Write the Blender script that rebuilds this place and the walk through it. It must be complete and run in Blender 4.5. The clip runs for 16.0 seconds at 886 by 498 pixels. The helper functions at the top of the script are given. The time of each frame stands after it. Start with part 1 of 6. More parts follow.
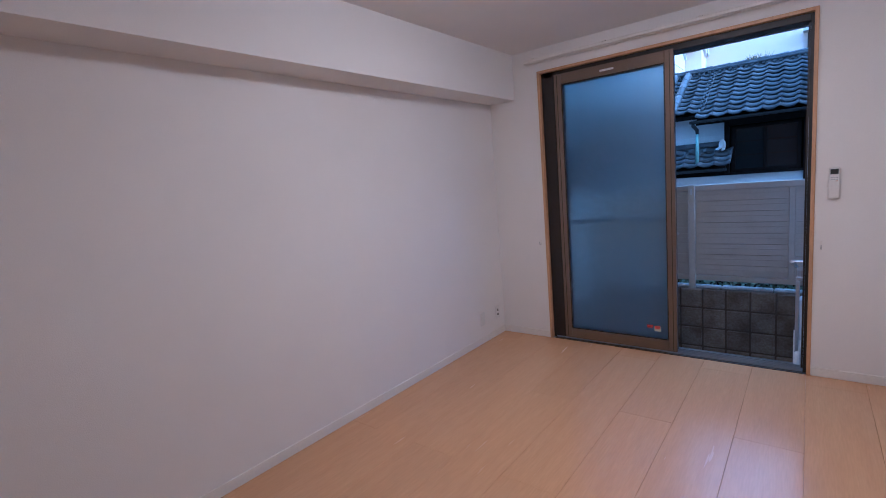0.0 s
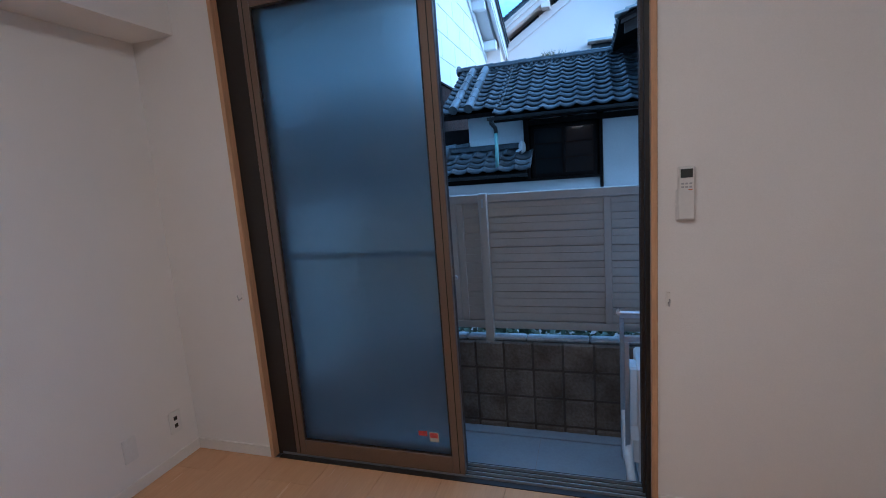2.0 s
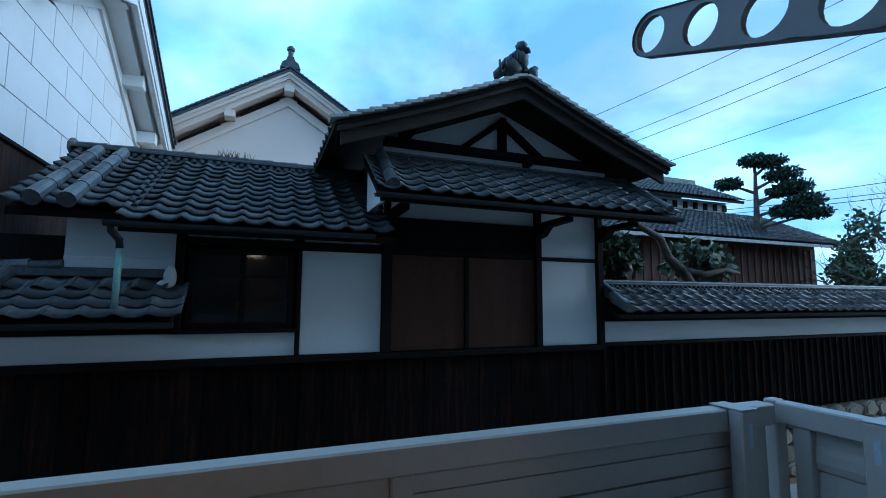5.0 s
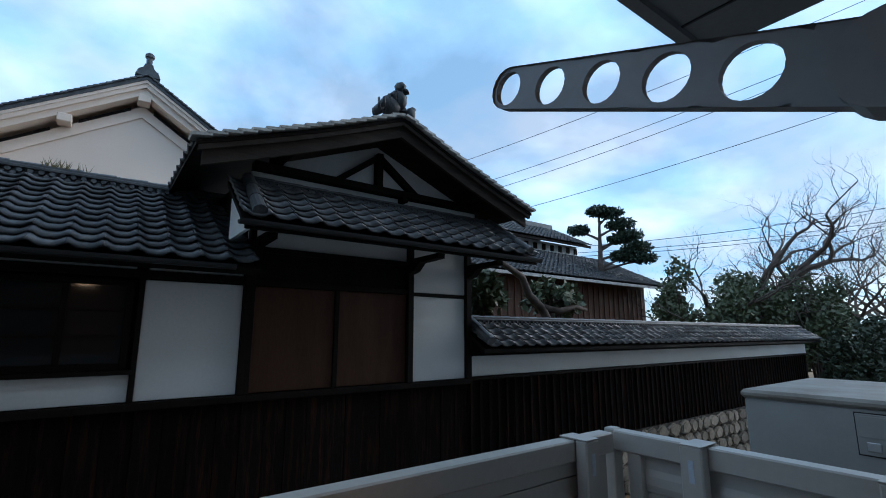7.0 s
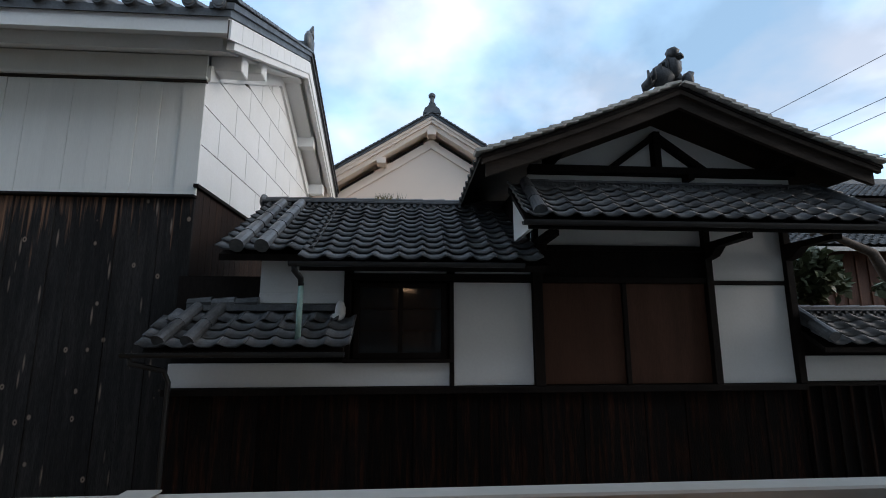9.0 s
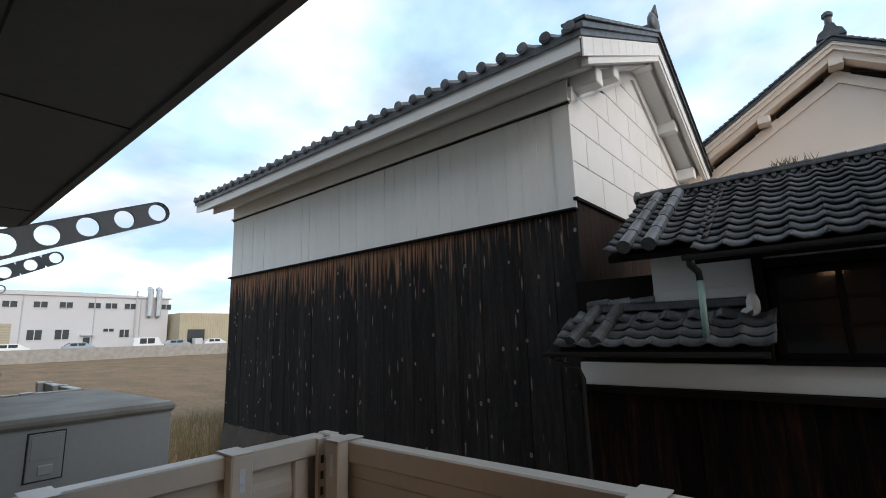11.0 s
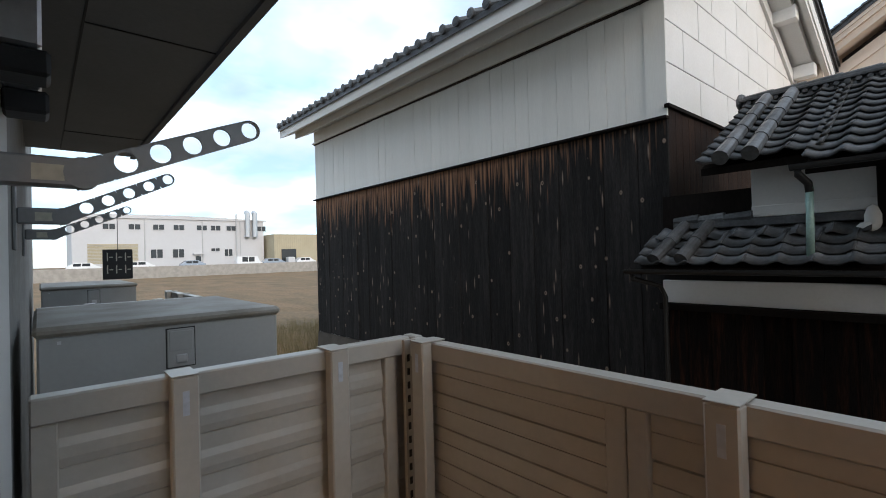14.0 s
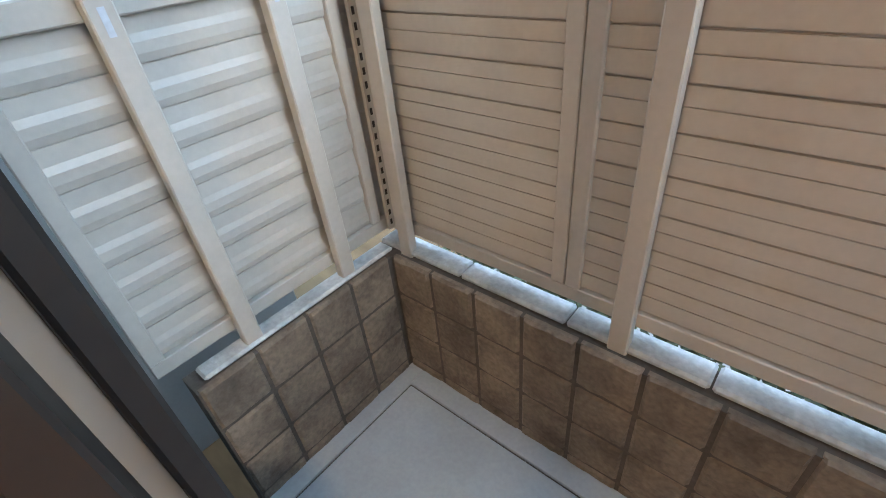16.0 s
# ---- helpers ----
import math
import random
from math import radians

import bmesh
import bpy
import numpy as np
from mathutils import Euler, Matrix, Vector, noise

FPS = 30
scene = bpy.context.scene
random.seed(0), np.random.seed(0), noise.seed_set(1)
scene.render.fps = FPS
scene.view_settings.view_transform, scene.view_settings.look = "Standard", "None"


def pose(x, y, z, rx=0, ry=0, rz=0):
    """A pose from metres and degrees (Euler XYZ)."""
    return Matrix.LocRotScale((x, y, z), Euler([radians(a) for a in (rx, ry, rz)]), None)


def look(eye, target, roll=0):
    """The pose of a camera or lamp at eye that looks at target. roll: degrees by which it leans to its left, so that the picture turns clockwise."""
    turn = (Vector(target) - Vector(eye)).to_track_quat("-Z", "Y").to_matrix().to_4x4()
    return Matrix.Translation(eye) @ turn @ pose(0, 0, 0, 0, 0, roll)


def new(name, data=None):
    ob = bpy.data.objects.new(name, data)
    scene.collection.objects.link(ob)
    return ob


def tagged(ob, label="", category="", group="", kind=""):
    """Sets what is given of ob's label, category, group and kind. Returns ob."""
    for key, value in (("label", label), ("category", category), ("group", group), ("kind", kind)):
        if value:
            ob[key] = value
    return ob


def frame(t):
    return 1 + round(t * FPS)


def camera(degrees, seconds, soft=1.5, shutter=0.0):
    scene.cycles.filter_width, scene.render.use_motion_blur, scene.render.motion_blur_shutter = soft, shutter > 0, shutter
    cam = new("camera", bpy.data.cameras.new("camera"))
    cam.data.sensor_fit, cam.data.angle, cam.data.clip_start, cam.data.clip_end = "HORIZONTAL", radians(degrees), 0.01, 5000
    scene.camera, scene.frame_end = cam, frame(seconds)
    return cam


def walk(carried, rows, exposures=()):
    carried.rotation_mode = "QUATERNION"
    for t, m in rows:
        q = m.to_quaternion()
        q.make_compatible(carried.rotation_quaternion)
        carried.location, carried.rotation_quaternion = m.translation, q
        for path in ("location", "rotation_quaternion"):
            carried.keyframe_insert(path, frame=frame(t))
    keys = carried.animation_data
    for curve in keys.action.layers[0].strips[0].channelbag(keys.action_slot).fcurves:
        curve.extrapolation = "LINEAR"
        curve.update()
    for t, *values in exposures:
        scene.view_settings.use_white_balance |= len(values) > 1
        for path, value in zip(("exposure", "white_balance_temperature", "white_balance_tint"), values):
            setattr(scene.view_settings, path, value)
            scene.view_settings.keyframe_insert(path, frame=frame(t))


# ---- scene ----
cam = camera(87.1, 16.0, soft=1.0)
METRES, EYE, TURN = 4.7, 1.49, 38.5
ROWS = [
    (0.0, 0.0, 0.0, 0.0, -0.68, -8.03, 4.82),
    (0.5, 0.0497, 0.0872, -0.0016, -5.9, -7.83, 5.36),
    (1.0, 0.1055, 0.1691, -0.0106, -10.65, -8.11, 6.08),
    (1.5, 0.1662, 0.2599, -0.0161, -17.05, -8.73, 5.14),
    (2.0, 0.2228, 0.3514, -0.0159, -21.3, -9.04, 4.22),
    (2.5, 0.2808, 0.4481, -0.0157, -24.92, -8.78, 2.92),
    (3.0, 0.3368, 0.5352, -0.0092, -27.72, -6.15, 1.8),
    (3.5, 0.3816, 0.6047, 0.0005, -32.06, -1.84, 0.59),
    (4.0, 0.4271, 0.6627, 0.0078, -39.33, 2.23, 0.22),
    (4.5, 0.4569, 0.706, 0.0099, -49.21, 4.5, 0.22),
    (5.0, 0.475, 0.724, 0.012, -59.76, 6.03, -0.26),
    (7.5, 0.4816, 0.7223, 0.0141, -75.3, 10.43, 0.01),
    (8.0, 0.4792, 0.7247, 0.0131, -73.46, 10.01, 0.11),
    (8.5, 0.4784, 0.733, 0.0115, -60.84, 9.91, -0.33),
    (9.0, 0.4721, 0.7438, 0.0098, -42.52, 9.82, 0.06),
    (9.5, 0.4613, 0.7464, 0.0116, -22.25, 9.83, 0.62),
    (10.0, 0.4492, 0.749, 0.0132, -10.78, 9.89, 1.4),
    (12.5, 0.4359, 0.7527, 0.0146, 8.15, 10.11, 0.87),
    (13.0, 0.4362, 0.7525, 0.0145, 9.08, 9.91, 1.01),
    (13.5, 0.4367, 0.7519, 0.0138, 9.93, 8.79, 1.32),
    (14.0, 0.4379, 0.7498, 0.0089, 10.59, 0.75, 1.56),
    (14.5, 0.4379, 0.7484, -0.0067, 10.6, -11.64, 2.68),
    (15.0, 0.4306, 0.7435, -0.0174, 9.34, -21.51, 4.25),
    (15.5, 0.4215, 0.7394, -0.0283, 5.16, -31.17, 5.31),
    (16.0, 0.4228, 0.7372, -0.0336, 1.4, -35.98, 5.15),
]
EXPOSURES = [(0.0, 0.9, 3560, 6), (1.0, 0.6, 3620, 2), (1.5, 0.45, 3640, 0), (2.5, 0.52, 3680, -2), (3.0, 0.65, 3680, -2), (3.5, 0.8, 3680, 2), (4.0, 0.55, 3650, 6), (4.5, -0.05, 3950, 9),
             (5.0, -0.55, 4200, -6), (7.5, -0.65, 5500, 5), (10.0, -0.4, 6200, 8), (12.5, -0.4, 6600, 9), (13.5, -0.4, 6600, 9), (14.0, -0.2, 6400, 8), (14.5, 0.2, 6100, 6), (15.0, 1.0, 5800, 3), (15.5, 1.55, 5500, 1), (16.0, 2.0, 5400, 1)]
walk(cam, [(t, pose(0, 0, EYE, 0, 0, TURN) @ pose(METRES * x, METRES * y, METRES * z, 90 + pitch, roll, yaw)) for t, x, y, z, yaw, pitch, roll in ROWS], EXPOSURES)

# ---- sky and sun ----
world = bpy.data.worlds.new("dusk_sky")
scene.world = world
world.use_nodes = True
wn, wl = world.node_tree.nodes, world.node_tree.links
wn.clear()
SUN_ELEV, SUN_AZ = radians(20), radians(103)
sky = wn.new("ShaderNodeTexSky")
sky.sky_type, sky.sun_disc, sky.sun_elevation, sky.sun_rotation = "NISHITA", False, SUN_ELEV, SUN_AZ
sky.air_density, sky.dust_density = 1.0, 0.3
coord = wn.new("ShaderNodeTexCoord")
split = wn.new("ShaderNodeSeparateXYZ")
wl.new(coord.outputs["Generated"], split.inputs[0])


def wmath(op, a, b):
    n = wn.new("ShaderNodeMath")
    n.operation = op
    for i, v in enumerate((a, b)):
        if isinstance(v, (int, float)):
            n.inputs[i].default_value = v
        else:
            wl.new(v, n.inputs[i])
    return n.outputs[0]


rise = wmath("ADD", wmath("MAXIMUM", split.outputs[2], 0.0), 0.22)
flat = wn.new("ShaderNodeCombineXYZ")
wl.new(wmath("DIVIDE", split.outputs[0], rise), flat.inputs[0])
wl.new(wmath("DIVIDE", split.outputs[1], rise), flat.inputs[1])
puff = wn.new("ShaderNodeTexNoise")
puff.inputs["Scale"].default_value, puff.inputs["Detail"].default_value, puff.inputs["Roughness"].default_value = 1.25, 7, 0.52
puff.inputs["Distortion"].default_value = 0.25
wl.new(flat.outputs[0], puff.inputs["Vector"])
cover = wn.new("ShaderNodeValToRGB")
cover.color_ramp.elements[0].position, cover.color_ramp.elements[1].position = 0.42, 0.66
wl.new(puff.outputs["Fac"], cover.inputs[0])
tone = wn.new("ShaderNodeTexNoise")
tone.inputs["Scale"].default_value, tone.inputs["Detail"].default_value = 1.7, 6
wl.new(flat.outputs[0], tone.inputs["Vector"])
cloud_colour = wn.new("ShaderNodeValToRGB")
cloud_colour.color_ramp.elements[0].position, cloud_colour.color_ramp.elements[1].position = 0.40, 0.62
cloud_colour.color_ramp.elements[0].color, cloud_colour.color_ramp.elements[1].color = (0.49, 0.69, 0.90, 1), (0.86, 0.86, 0.91, 1)
wl.new(tone.outputs["Fac"], cloud_colour.inputs[0])
clear_bg, cloud_bg, sky_mix, sky_out = (wn.new("ShaderNode" + k) for k in ("Background", "Background", "MixShader", "OutputWorld"))
clear_bg.inputs["Strength"].default_value = 0.11
cloud_bg.inputs["Strength"].default_value = 2.5
wl.new(sky.outputs[0], clear_bg.inputs["Color"])
# a few heavier blue-grey clouds
heavy = wn.new("ShaderNodeTexNoise")
heavy.inputs["Scale"].default_value, heavy.inputs["Detail"].default_value, heavy.inputs["Roughness"].default_value = 0.9, 6, 0.5
shift = wn.new("ShaderNodeMapping")
shift.inputs["Location"].default_value = (3.7, 1.3, 0)
wl.new(flat.outputs[0], shift.inputs["Vector"])
wl.new(shift.outputs[0], heavy.inputs["Vector"])
heavy_cut = wn.new("ShaderNodeMapRange")
heavy_cut.inputs["From Min"].default_value, heavy_cut.inputs["From Max"].default_value, heavy_cut.inputs["To Max"].default_value = 0.57, 0.68, 0.6
wl.new(heavy.outputs["Fac"], heavy_cut.inputs["Value"])
shade = wn.new("ShaderNodeMix")
shade.data_type = "RGBA"
shade.inputs[7].default_value = (0.30, 0.40, 0.56, 1)
wl.new(heavy_cut.outputs[0], shade.inputs[0]), wl.new(cloud_colour.outputs[0], shade.inputs[6])
wl.new(shade.outputs[2], cloud_bg.inputs["Color"])
wl.new(wmath("ADD", wmath("MULTIPLY", cover.outputs[0], 0.55), 0.40), sky_mix.inputs[0])
wl.new(clear_bg.outputs[0], sky_mix.inputs[1])
wl.new(cloud_bg.outputs[0], sky_mix.inputs[2])
wl.new(sky_mix.outputs[0], sky_out.inputs[0])

sun_data = bpy.data.lights.new("sun", "SUN")
sun_data.energy, sun_data.angle, sun_data.color = 2.5, radians(38), (1.0, 0.85, 0.72)
sun = new("sun", sun_data)
sun_dir = Vector((math.sin(SUN_AZ) * math.cos(SUN_ELEV), math.cos(SUN_AZ) * math.cos(SUN_ELEV), math.sin(SUN_ELEV)))
sun.matrix_world = look(sun_dir * 60, (0, 0, 0))


# ---- materials ----
def material(name, base, rough=0.6, metal=0.0, var=0.15, scale=3.0, fine=60.0, bump=0.08, stretch=(1, 1, 1), rand=0.0, second=None, cut=(0.35, 0.7), spec=0.5, coat=0.0):
    """A surface with grain at two scales; second is the colour of its stains or wear."""
    m = bpy.data.materials.new(name)
    m.use_nodes = True
    n, l = m.node_tree.nodes, m.node_tree.links
    b = n["Principled BSDF"]
    b.inputs["Metallic"].default_value, b.inputs["Specular IOR Level"].default_value, b.inputs["Coat Weight"].default_value = metal, spec, coat
    geo = n.new("ShaderNodeNewGeometry")
    mp = n.new("ShaderNodeMapping")
    mp.inputs["Scale"].default_value = stretch
    l.new(geo.outputs["Position"], mp.inputs["Vector"])
    big, small = n.new("ShaderNodeTexNoise"), n.new("ShaderNodeTexNoise")
    for t, s, d in ((big, scale, 4), (small, fine, 3)):
        t.inputs["Scale"].default_value, t.inputs["Detail"].default_value = s, d
        l.new(mp.outputs[0], t.inputs["Vector"])
    ramp = n.new("ShaderNodeValToRGB")
    ramp.color_ramp.elements[0].position, ramp.color_ramp.elements[1].position = cut
    other = second or tuple(c * (1 - 1.6 * var) for c in base)
    ramp.color_ramp.elements[0].color, ramp.color_ramp.elements[1].color = (*base, 1), (*other, 1)
    l.new(big.outputs["Fac"], ramp.inputs[0])
    grain = n.new("ShaderNodeMapRange")
    grain.inputs["From Min"].default_value, grain.inputs["From Max"].default_value = 0.25, 0.75
    grain.inputs["To Min"].default_value, grain.inputs["To Max"].default_value = 1 - var, 1 + var
    l.new(small.outputs["Fac"], grain.inputs["Value"])
    info = n.new("ShaderNodeObjectInfo")
    each = n.new("ShaderNodeMapRange")
    each.inputs["To Min"].default_value, each.inputs["To Max"].default_value = 1 - rand, 1 + rand
    l.new(info.outputs["Random"], each.inputs["Value"])
    both = n.new("ShaderNodeMath")
    both.operation = "MULTIPLY"
    l.new(grain.outputs[0], both.inputs[0]), l.new(each.outputs[0], both.inputs[1])
    tint = n.new("ShaderNodeMix")
    tint.data_type, tint.blend_type = "RGBA", "MULTIPLY"
    tint.inputs["Factor"].default_value = 1.0
    l.new(ramp.outputs[0], tint.inputs[6]), l.new(both.outputs[0], tint.inputs[7])
    l.new(tint.outputs[2], b.inputs["Base Color"])
    gloss = n.new("ShaderNodeMapRange")
    gloss.inputs["To Min"].default_value, gloss.inputs["To Max"].default_value = max(rough - 0.08, 0.02), min(rough + 0.08, 1)
    l.new(big.outputs["Fac"], gloss.inputs["Value"]), l.new(gloss.outputs[0], b.inputs["Roughness"])
    if bump:
        bp = n.new("ShaderNodeBump")
        bp.inputs["Strength"].default_value, bp.inputs["Distance"].default_value = bump, 0.01
        l.new(small.outputs["Fac"], bp.inputs["Height"]), l.new(bp.outputs[0], b.inputs["Normal"])
    return m


def glass(name, rough, colour=(1, 1, 1)):
    m = bpy.data.materials.new(name)
    m.use_nodes = True
    b = m.node_tree.nodes["Principled BSDF"]
    b.inputs["Base Color"].default_value = (*colour, 1)
    b.inputs["Transmission Weight"].default_value, b.inputs["Roughness"].default_value, b.inputs["IOR"].default_value = 1.0, rough, 1.3
    return m


def glowing(name, colour, strength):
    m = bpy.data.materials.new(name)
    m.use_nodes = True
    b = m.node_tree.nodes["Principled BSDF"]
    b.inputs["Emission Color"].default_value, b.inputs["Emission Strength"].default_value = (*colour, 1), strength
    return m


WALLPAPER = material("wallpaper", (0.80, 0.78, 0.75), 0.85, var=0.02, scale=1.5, fine=220, bump=0.12, second=(0.78, 0.755, 0.72))
CEILING = material("ceiling_paper", (0.80, 0.78, 0.75), 0.9, var=0.02, fine=200, bump=0.1)
FLOORBOARD = material("maple_floor", (0.60, 0.35, 0.155), 0.24, var=0.06, scale=2.5, fine=14, bump=0.03, stretch=(9, 0.7, 1), rand=0.03, second=(0.57, 0.325, 0.14))
OAK_TRIM = material("light_wood_trim", (0.56, 0.34, 0.16), 0.42, var=0.12, scale=4, fine=30, stretch=(6, 6, 0.6), bump=0.05)
WHITE_TRIM = material("white_vinyl", (0.78, 0.75, 0.70), 0.45, var=0.03, bump=0.02)
BRONZE = material("bronze_aluminium", (0.22, 0.165, 0.12), 0.36, 0.55, var=0.06, fine=120, bump=0.02)
DARK_ALU = material("dark_aluminium", (0.028, 0.025, 0.023), 0.45, 0.2, var=0.1, bump=0.02)
OUTER_BRONZE = material("dark_bronze_outside", (0.036, 0.029, 0.024), 0.45, 0.2, var=0.08, bump=0.02)
SILVER = material("brushed_aluminium", (0.55, 0.56, 0.57), 0.35, 0.8, var=0.06, bump=0.02)
RUBBER = material("black_rubber", (0.015, 0.015, 0.016), 0.6, var=0.1)
PLASTIC = material("white_plastic", (0.74, 0.73, 0.70), 0.38, var=0.03, bump=0.0)
GREY_PLASTIC = material("grey_plastic", (0.42, 0.43, 0.44), 0.45, var=0.05, bump=0.02)
FROSTED = glass("frosted_glass", 0.36, (0.84, 0.94, 1.0))
FENCE_WHITE = material("off_white_fence_paint", (0.42, 0.40, 0.36), 0.36, var=0.04, scale=5, fine=50, bump=0.03, second=(0.36, 0.33, 0.285), cut=(0.5, 0.85))
BLOCK = material("brown_split_block", (0.175, 0.142, 0.107), 0.9, var=0.25, scale=6, fine=55, bump=0.7, rand=0.14, second=(0.085, 0.068, 0.052), cut=(0.42, 0.72))
MORTAR = material("mortar", (0.085, 0.072, 0.06), 0.95, var=0.2, bump=0.3)
COPING = material("grey_coping", (0.44, 0.455, 0.46), 0.6, var=0.16, scale=9, bump=0.35, second=(0.25, 0.265, 0.265))
PAN = material("grey_floor_sheet", (0.34, 0.365, 0.38), 0.55, var=0.06, scale=4, bump=0.05, second=(0.30, 0.32, 0.33))
CONCRETE = material("weathered_concrete", (0.36, 0.34, 0.31), 0.9, var=0.15, scale=1.5, fine=25, bump=0.25)
SOFFIT = material("grey_soffit_panel", (0.20, 0.20, 0.20), 0.7, var=0.06, scale=2, bump=0.05)
TILE = material("smoked_clay_tile", (0.105, 0.11, 0.115), 0.44, 0.1, var=0.25, scale=7, fine=45, bump=0.15, rand=0.4, second=(0.055, 0.057, 0.06))
TILE_PALE = material("weathered_tile_edge", (0.58, 0.56, 0.52), 0.6, var=0.2, scale=6, bump=0.2, rand=0.2)
PLASTER = material("white_lime_plaster", (0.78, 0.78, 0.77), 0.85, var=0.03, scale=1.2, fine=40, bump=0.06, second=(0.72, 0.72, 0.70))
CREAM = material("cream_lime_plaster", (0.80, 0.67, 0.56), 0.85, var=0.03, scale=1.0, fine=40, bump=0.06)
DARK_WOOD = material("dark_stained_timber", (0.013, 0.0095, 0.008), 0.7, spec=0.1, var=0.3, scale=3, fine=40, stretch=(1, 1, 0.3), bump=0.2)
BLACK_BOARD = material("charred_cedar_board", (0.008, 0.0065, 0.006), 0.85, spec=0.05, var=0.4, scale=5, fine=40, stretch=(5, 5, 0.35), rand=0.35, bump=0.3, second=(0.034, 0.014, 0.008), cut=(0.48, 0.75))
SHUTTER = material("brown_shutter_board", (0.075, 0.034, 0.020), 0.65, spec=0.2, var=0.15, scale=2, fine=30, stretch=(4, 4, 0.5), bump=0.08)
RED_BOARD = material("reddish_cedar", (0.13, 0.055, 0.03), 0.7, var=0.3, scale=4, fine=30, stretch=(6, 6, 0.4), bump=0.2, rand=0.3)
WHITE_BOARD = material("white_painted_board", (0.84, 0.84, 0.80), 0.6, var=0.03, scale=2, fine=30, stretch=(5, 5, 0.4), bump=0.05, rand=0.02, second=(0.81, 0.81, 0.77))
COPPER = material("green_copper_pipe", (0.30, 0.44, 0.40), 0.6, 0.2, var=0.15, scale=8, bump=0.1)
GUTTER = material("dark_gutter", (0.035, 0.035, 0.036), 0.4, 0.3, var=0.15, bump=0.05)
STONE = material("field_stone", (0.34, 0.29, 0.23), 0.9, var=0.25, scale=4, fine=25, bump=0.5, rand=0.3, second=(0.20, 0.17, 0.13))
BARK = material("grey_bark", (0.13, 0.10, 0.08), 0.9, var=0.3, scale=6, fine=40, bump=0.5)
LEAF = material("dark_green_leaf", (0.10, 0.125, 0.065), 0.55, var=0.3, scale=5, bump=0.0, second=(0.10, 0.11, 0.05))
NEEDLE = material("pine_needle", (0.035, 0.060, 0.030), 0.6, var=0.3, scale=3, bump=0.0)
HEDGE = material("hedge_leaf", (0.040, 0.055, 0.025), 0.6, var=0.3, scale=3, bump=0.0)
TWIG = material("winter_twig", (0.16, 0.115, 0.085), 0.9, var=0.2, bump=0.0)
DRY_GRASS = material("dry_grass", (0.26, 0.20, 0.10), 0.9, var=0.3, scale=2, bump=0.0, second=(0.17, 0.14, 0.065))
WIRE = material("black_cable", (0.02, 0.02, 0.022), 0.6, bump=0.0)
FACTORY = material("pale_metal_siding", (0.52, 0.52, 0.53), 0.6, var=0.02, scale=0.3, fine=2, bump=0.0)
TAN_SIDING = material("tan_metal_siding", (0.42, 0.37, 0.26), 0.7, var=0.05, scale=0.3, fine=3, bump=0.0)
# bargeboard timber; its dark tone also paints the shadow line under the storehouse ledge
AGED_WOOD_AND_SHADOW = material("weathered_brown_timber_and_shadow", (0.050, 0.038, 0.030), 0.75, spec=0.2, var=0.3, scale=3, fine=40, stretch=(0.6, 4, 6), bump=0.25, second=(0.025, 0.019, 0.015))
ORN_CLAY = material("dark_ridge_clay", (0.035, 0.038, 0.042), 0.5, var=0.3, scale=9, fine=60, bump=0.4)
SIDE_BOARD = material("dark_red_brown_board", (0.020, 0.011, 0.008), 0.7, spec=0.2, var=0.35, scale=4, fine=30, stretch=(6, 6, 0.4), bump=0.2, rand=0.3, second=(0.055, 0.028, 0.018), cut=(0.5, 0.8))
OLD_PANE = material("old_window_pane", (0.016, 0.018, 0.020), 0.03, var=0.0, bump=0.0, spec=0.35)
DARK_GLASS = material("dark_window_glass", (0.03, 0.035, 0.04), 0.12, var=0.1, bump=0.0)
CAR_WHITE = material("white_car_paint", (0.75, 0.76, 0.77), 0.25, var=0.02, bump=0.0, coat=0.5)
CAR_BLUE = material("silver_blue_car_paint", (0.36, 0.42, 0.50), 0.25, 0.3, var=0.02, bump=0.0, coat=0.5)
BLACK_SIGN = material("black_sign_plate", (0.012, 0.012, 0.013), 0.5, bump=0.0)
RED_STICKER = material("red_sticker", (0.45, 0.05, 0.04), 0.5, bump=0.0)
PALE_STICKER = material("pale_sticker", (0.62, 0.60, 0.50), 0.5, bump=0.0)
LABEL_BLUE = material("pale_blue_label", (0.52, 0.58, 0.66), 0.5, bump=0.0)
SCREEN = material("remote_screen", (0.06, 0.065, 0.06), 0.25, bump=0.0)
ORANGE_BUTTON = material("orange_button", (0.6, 0.22, 0.05), 0.5, bump=0.0)
LAMP_GLOW = glowing("lamp_diffuser", (1.0, 0.61, 0.345), 27)


def insect_mesh():
    """Fine dark netting: most of the light passes between its threads."""
    m = bpy.data.materials.new("insect_mesh")
    m.use_nodes = True
    n, l = m.node_tree.nodes, m.node_tree.links
    clear, mix = n.new("ShaderNodeBsdfTransparent"), n.new("ShaderNodeMixShader")
    b = n["Principled BSDF"]
    b.inputs["Base Color"].default_value, b.inputs["Roughness"].default_value = (0.03, 0.027, 0.025, 1), 0.8
    mix.inputs[0].default_value = 0.32
    l.new(clear.outputs[0], mix.inputs[1]), l.new(b.outputs[0], mix.inputs[2])
    l.new(mix.outputs[0], n["Material Output"].inputs["Surface"])
    return m


NETTING = insect_mesh()


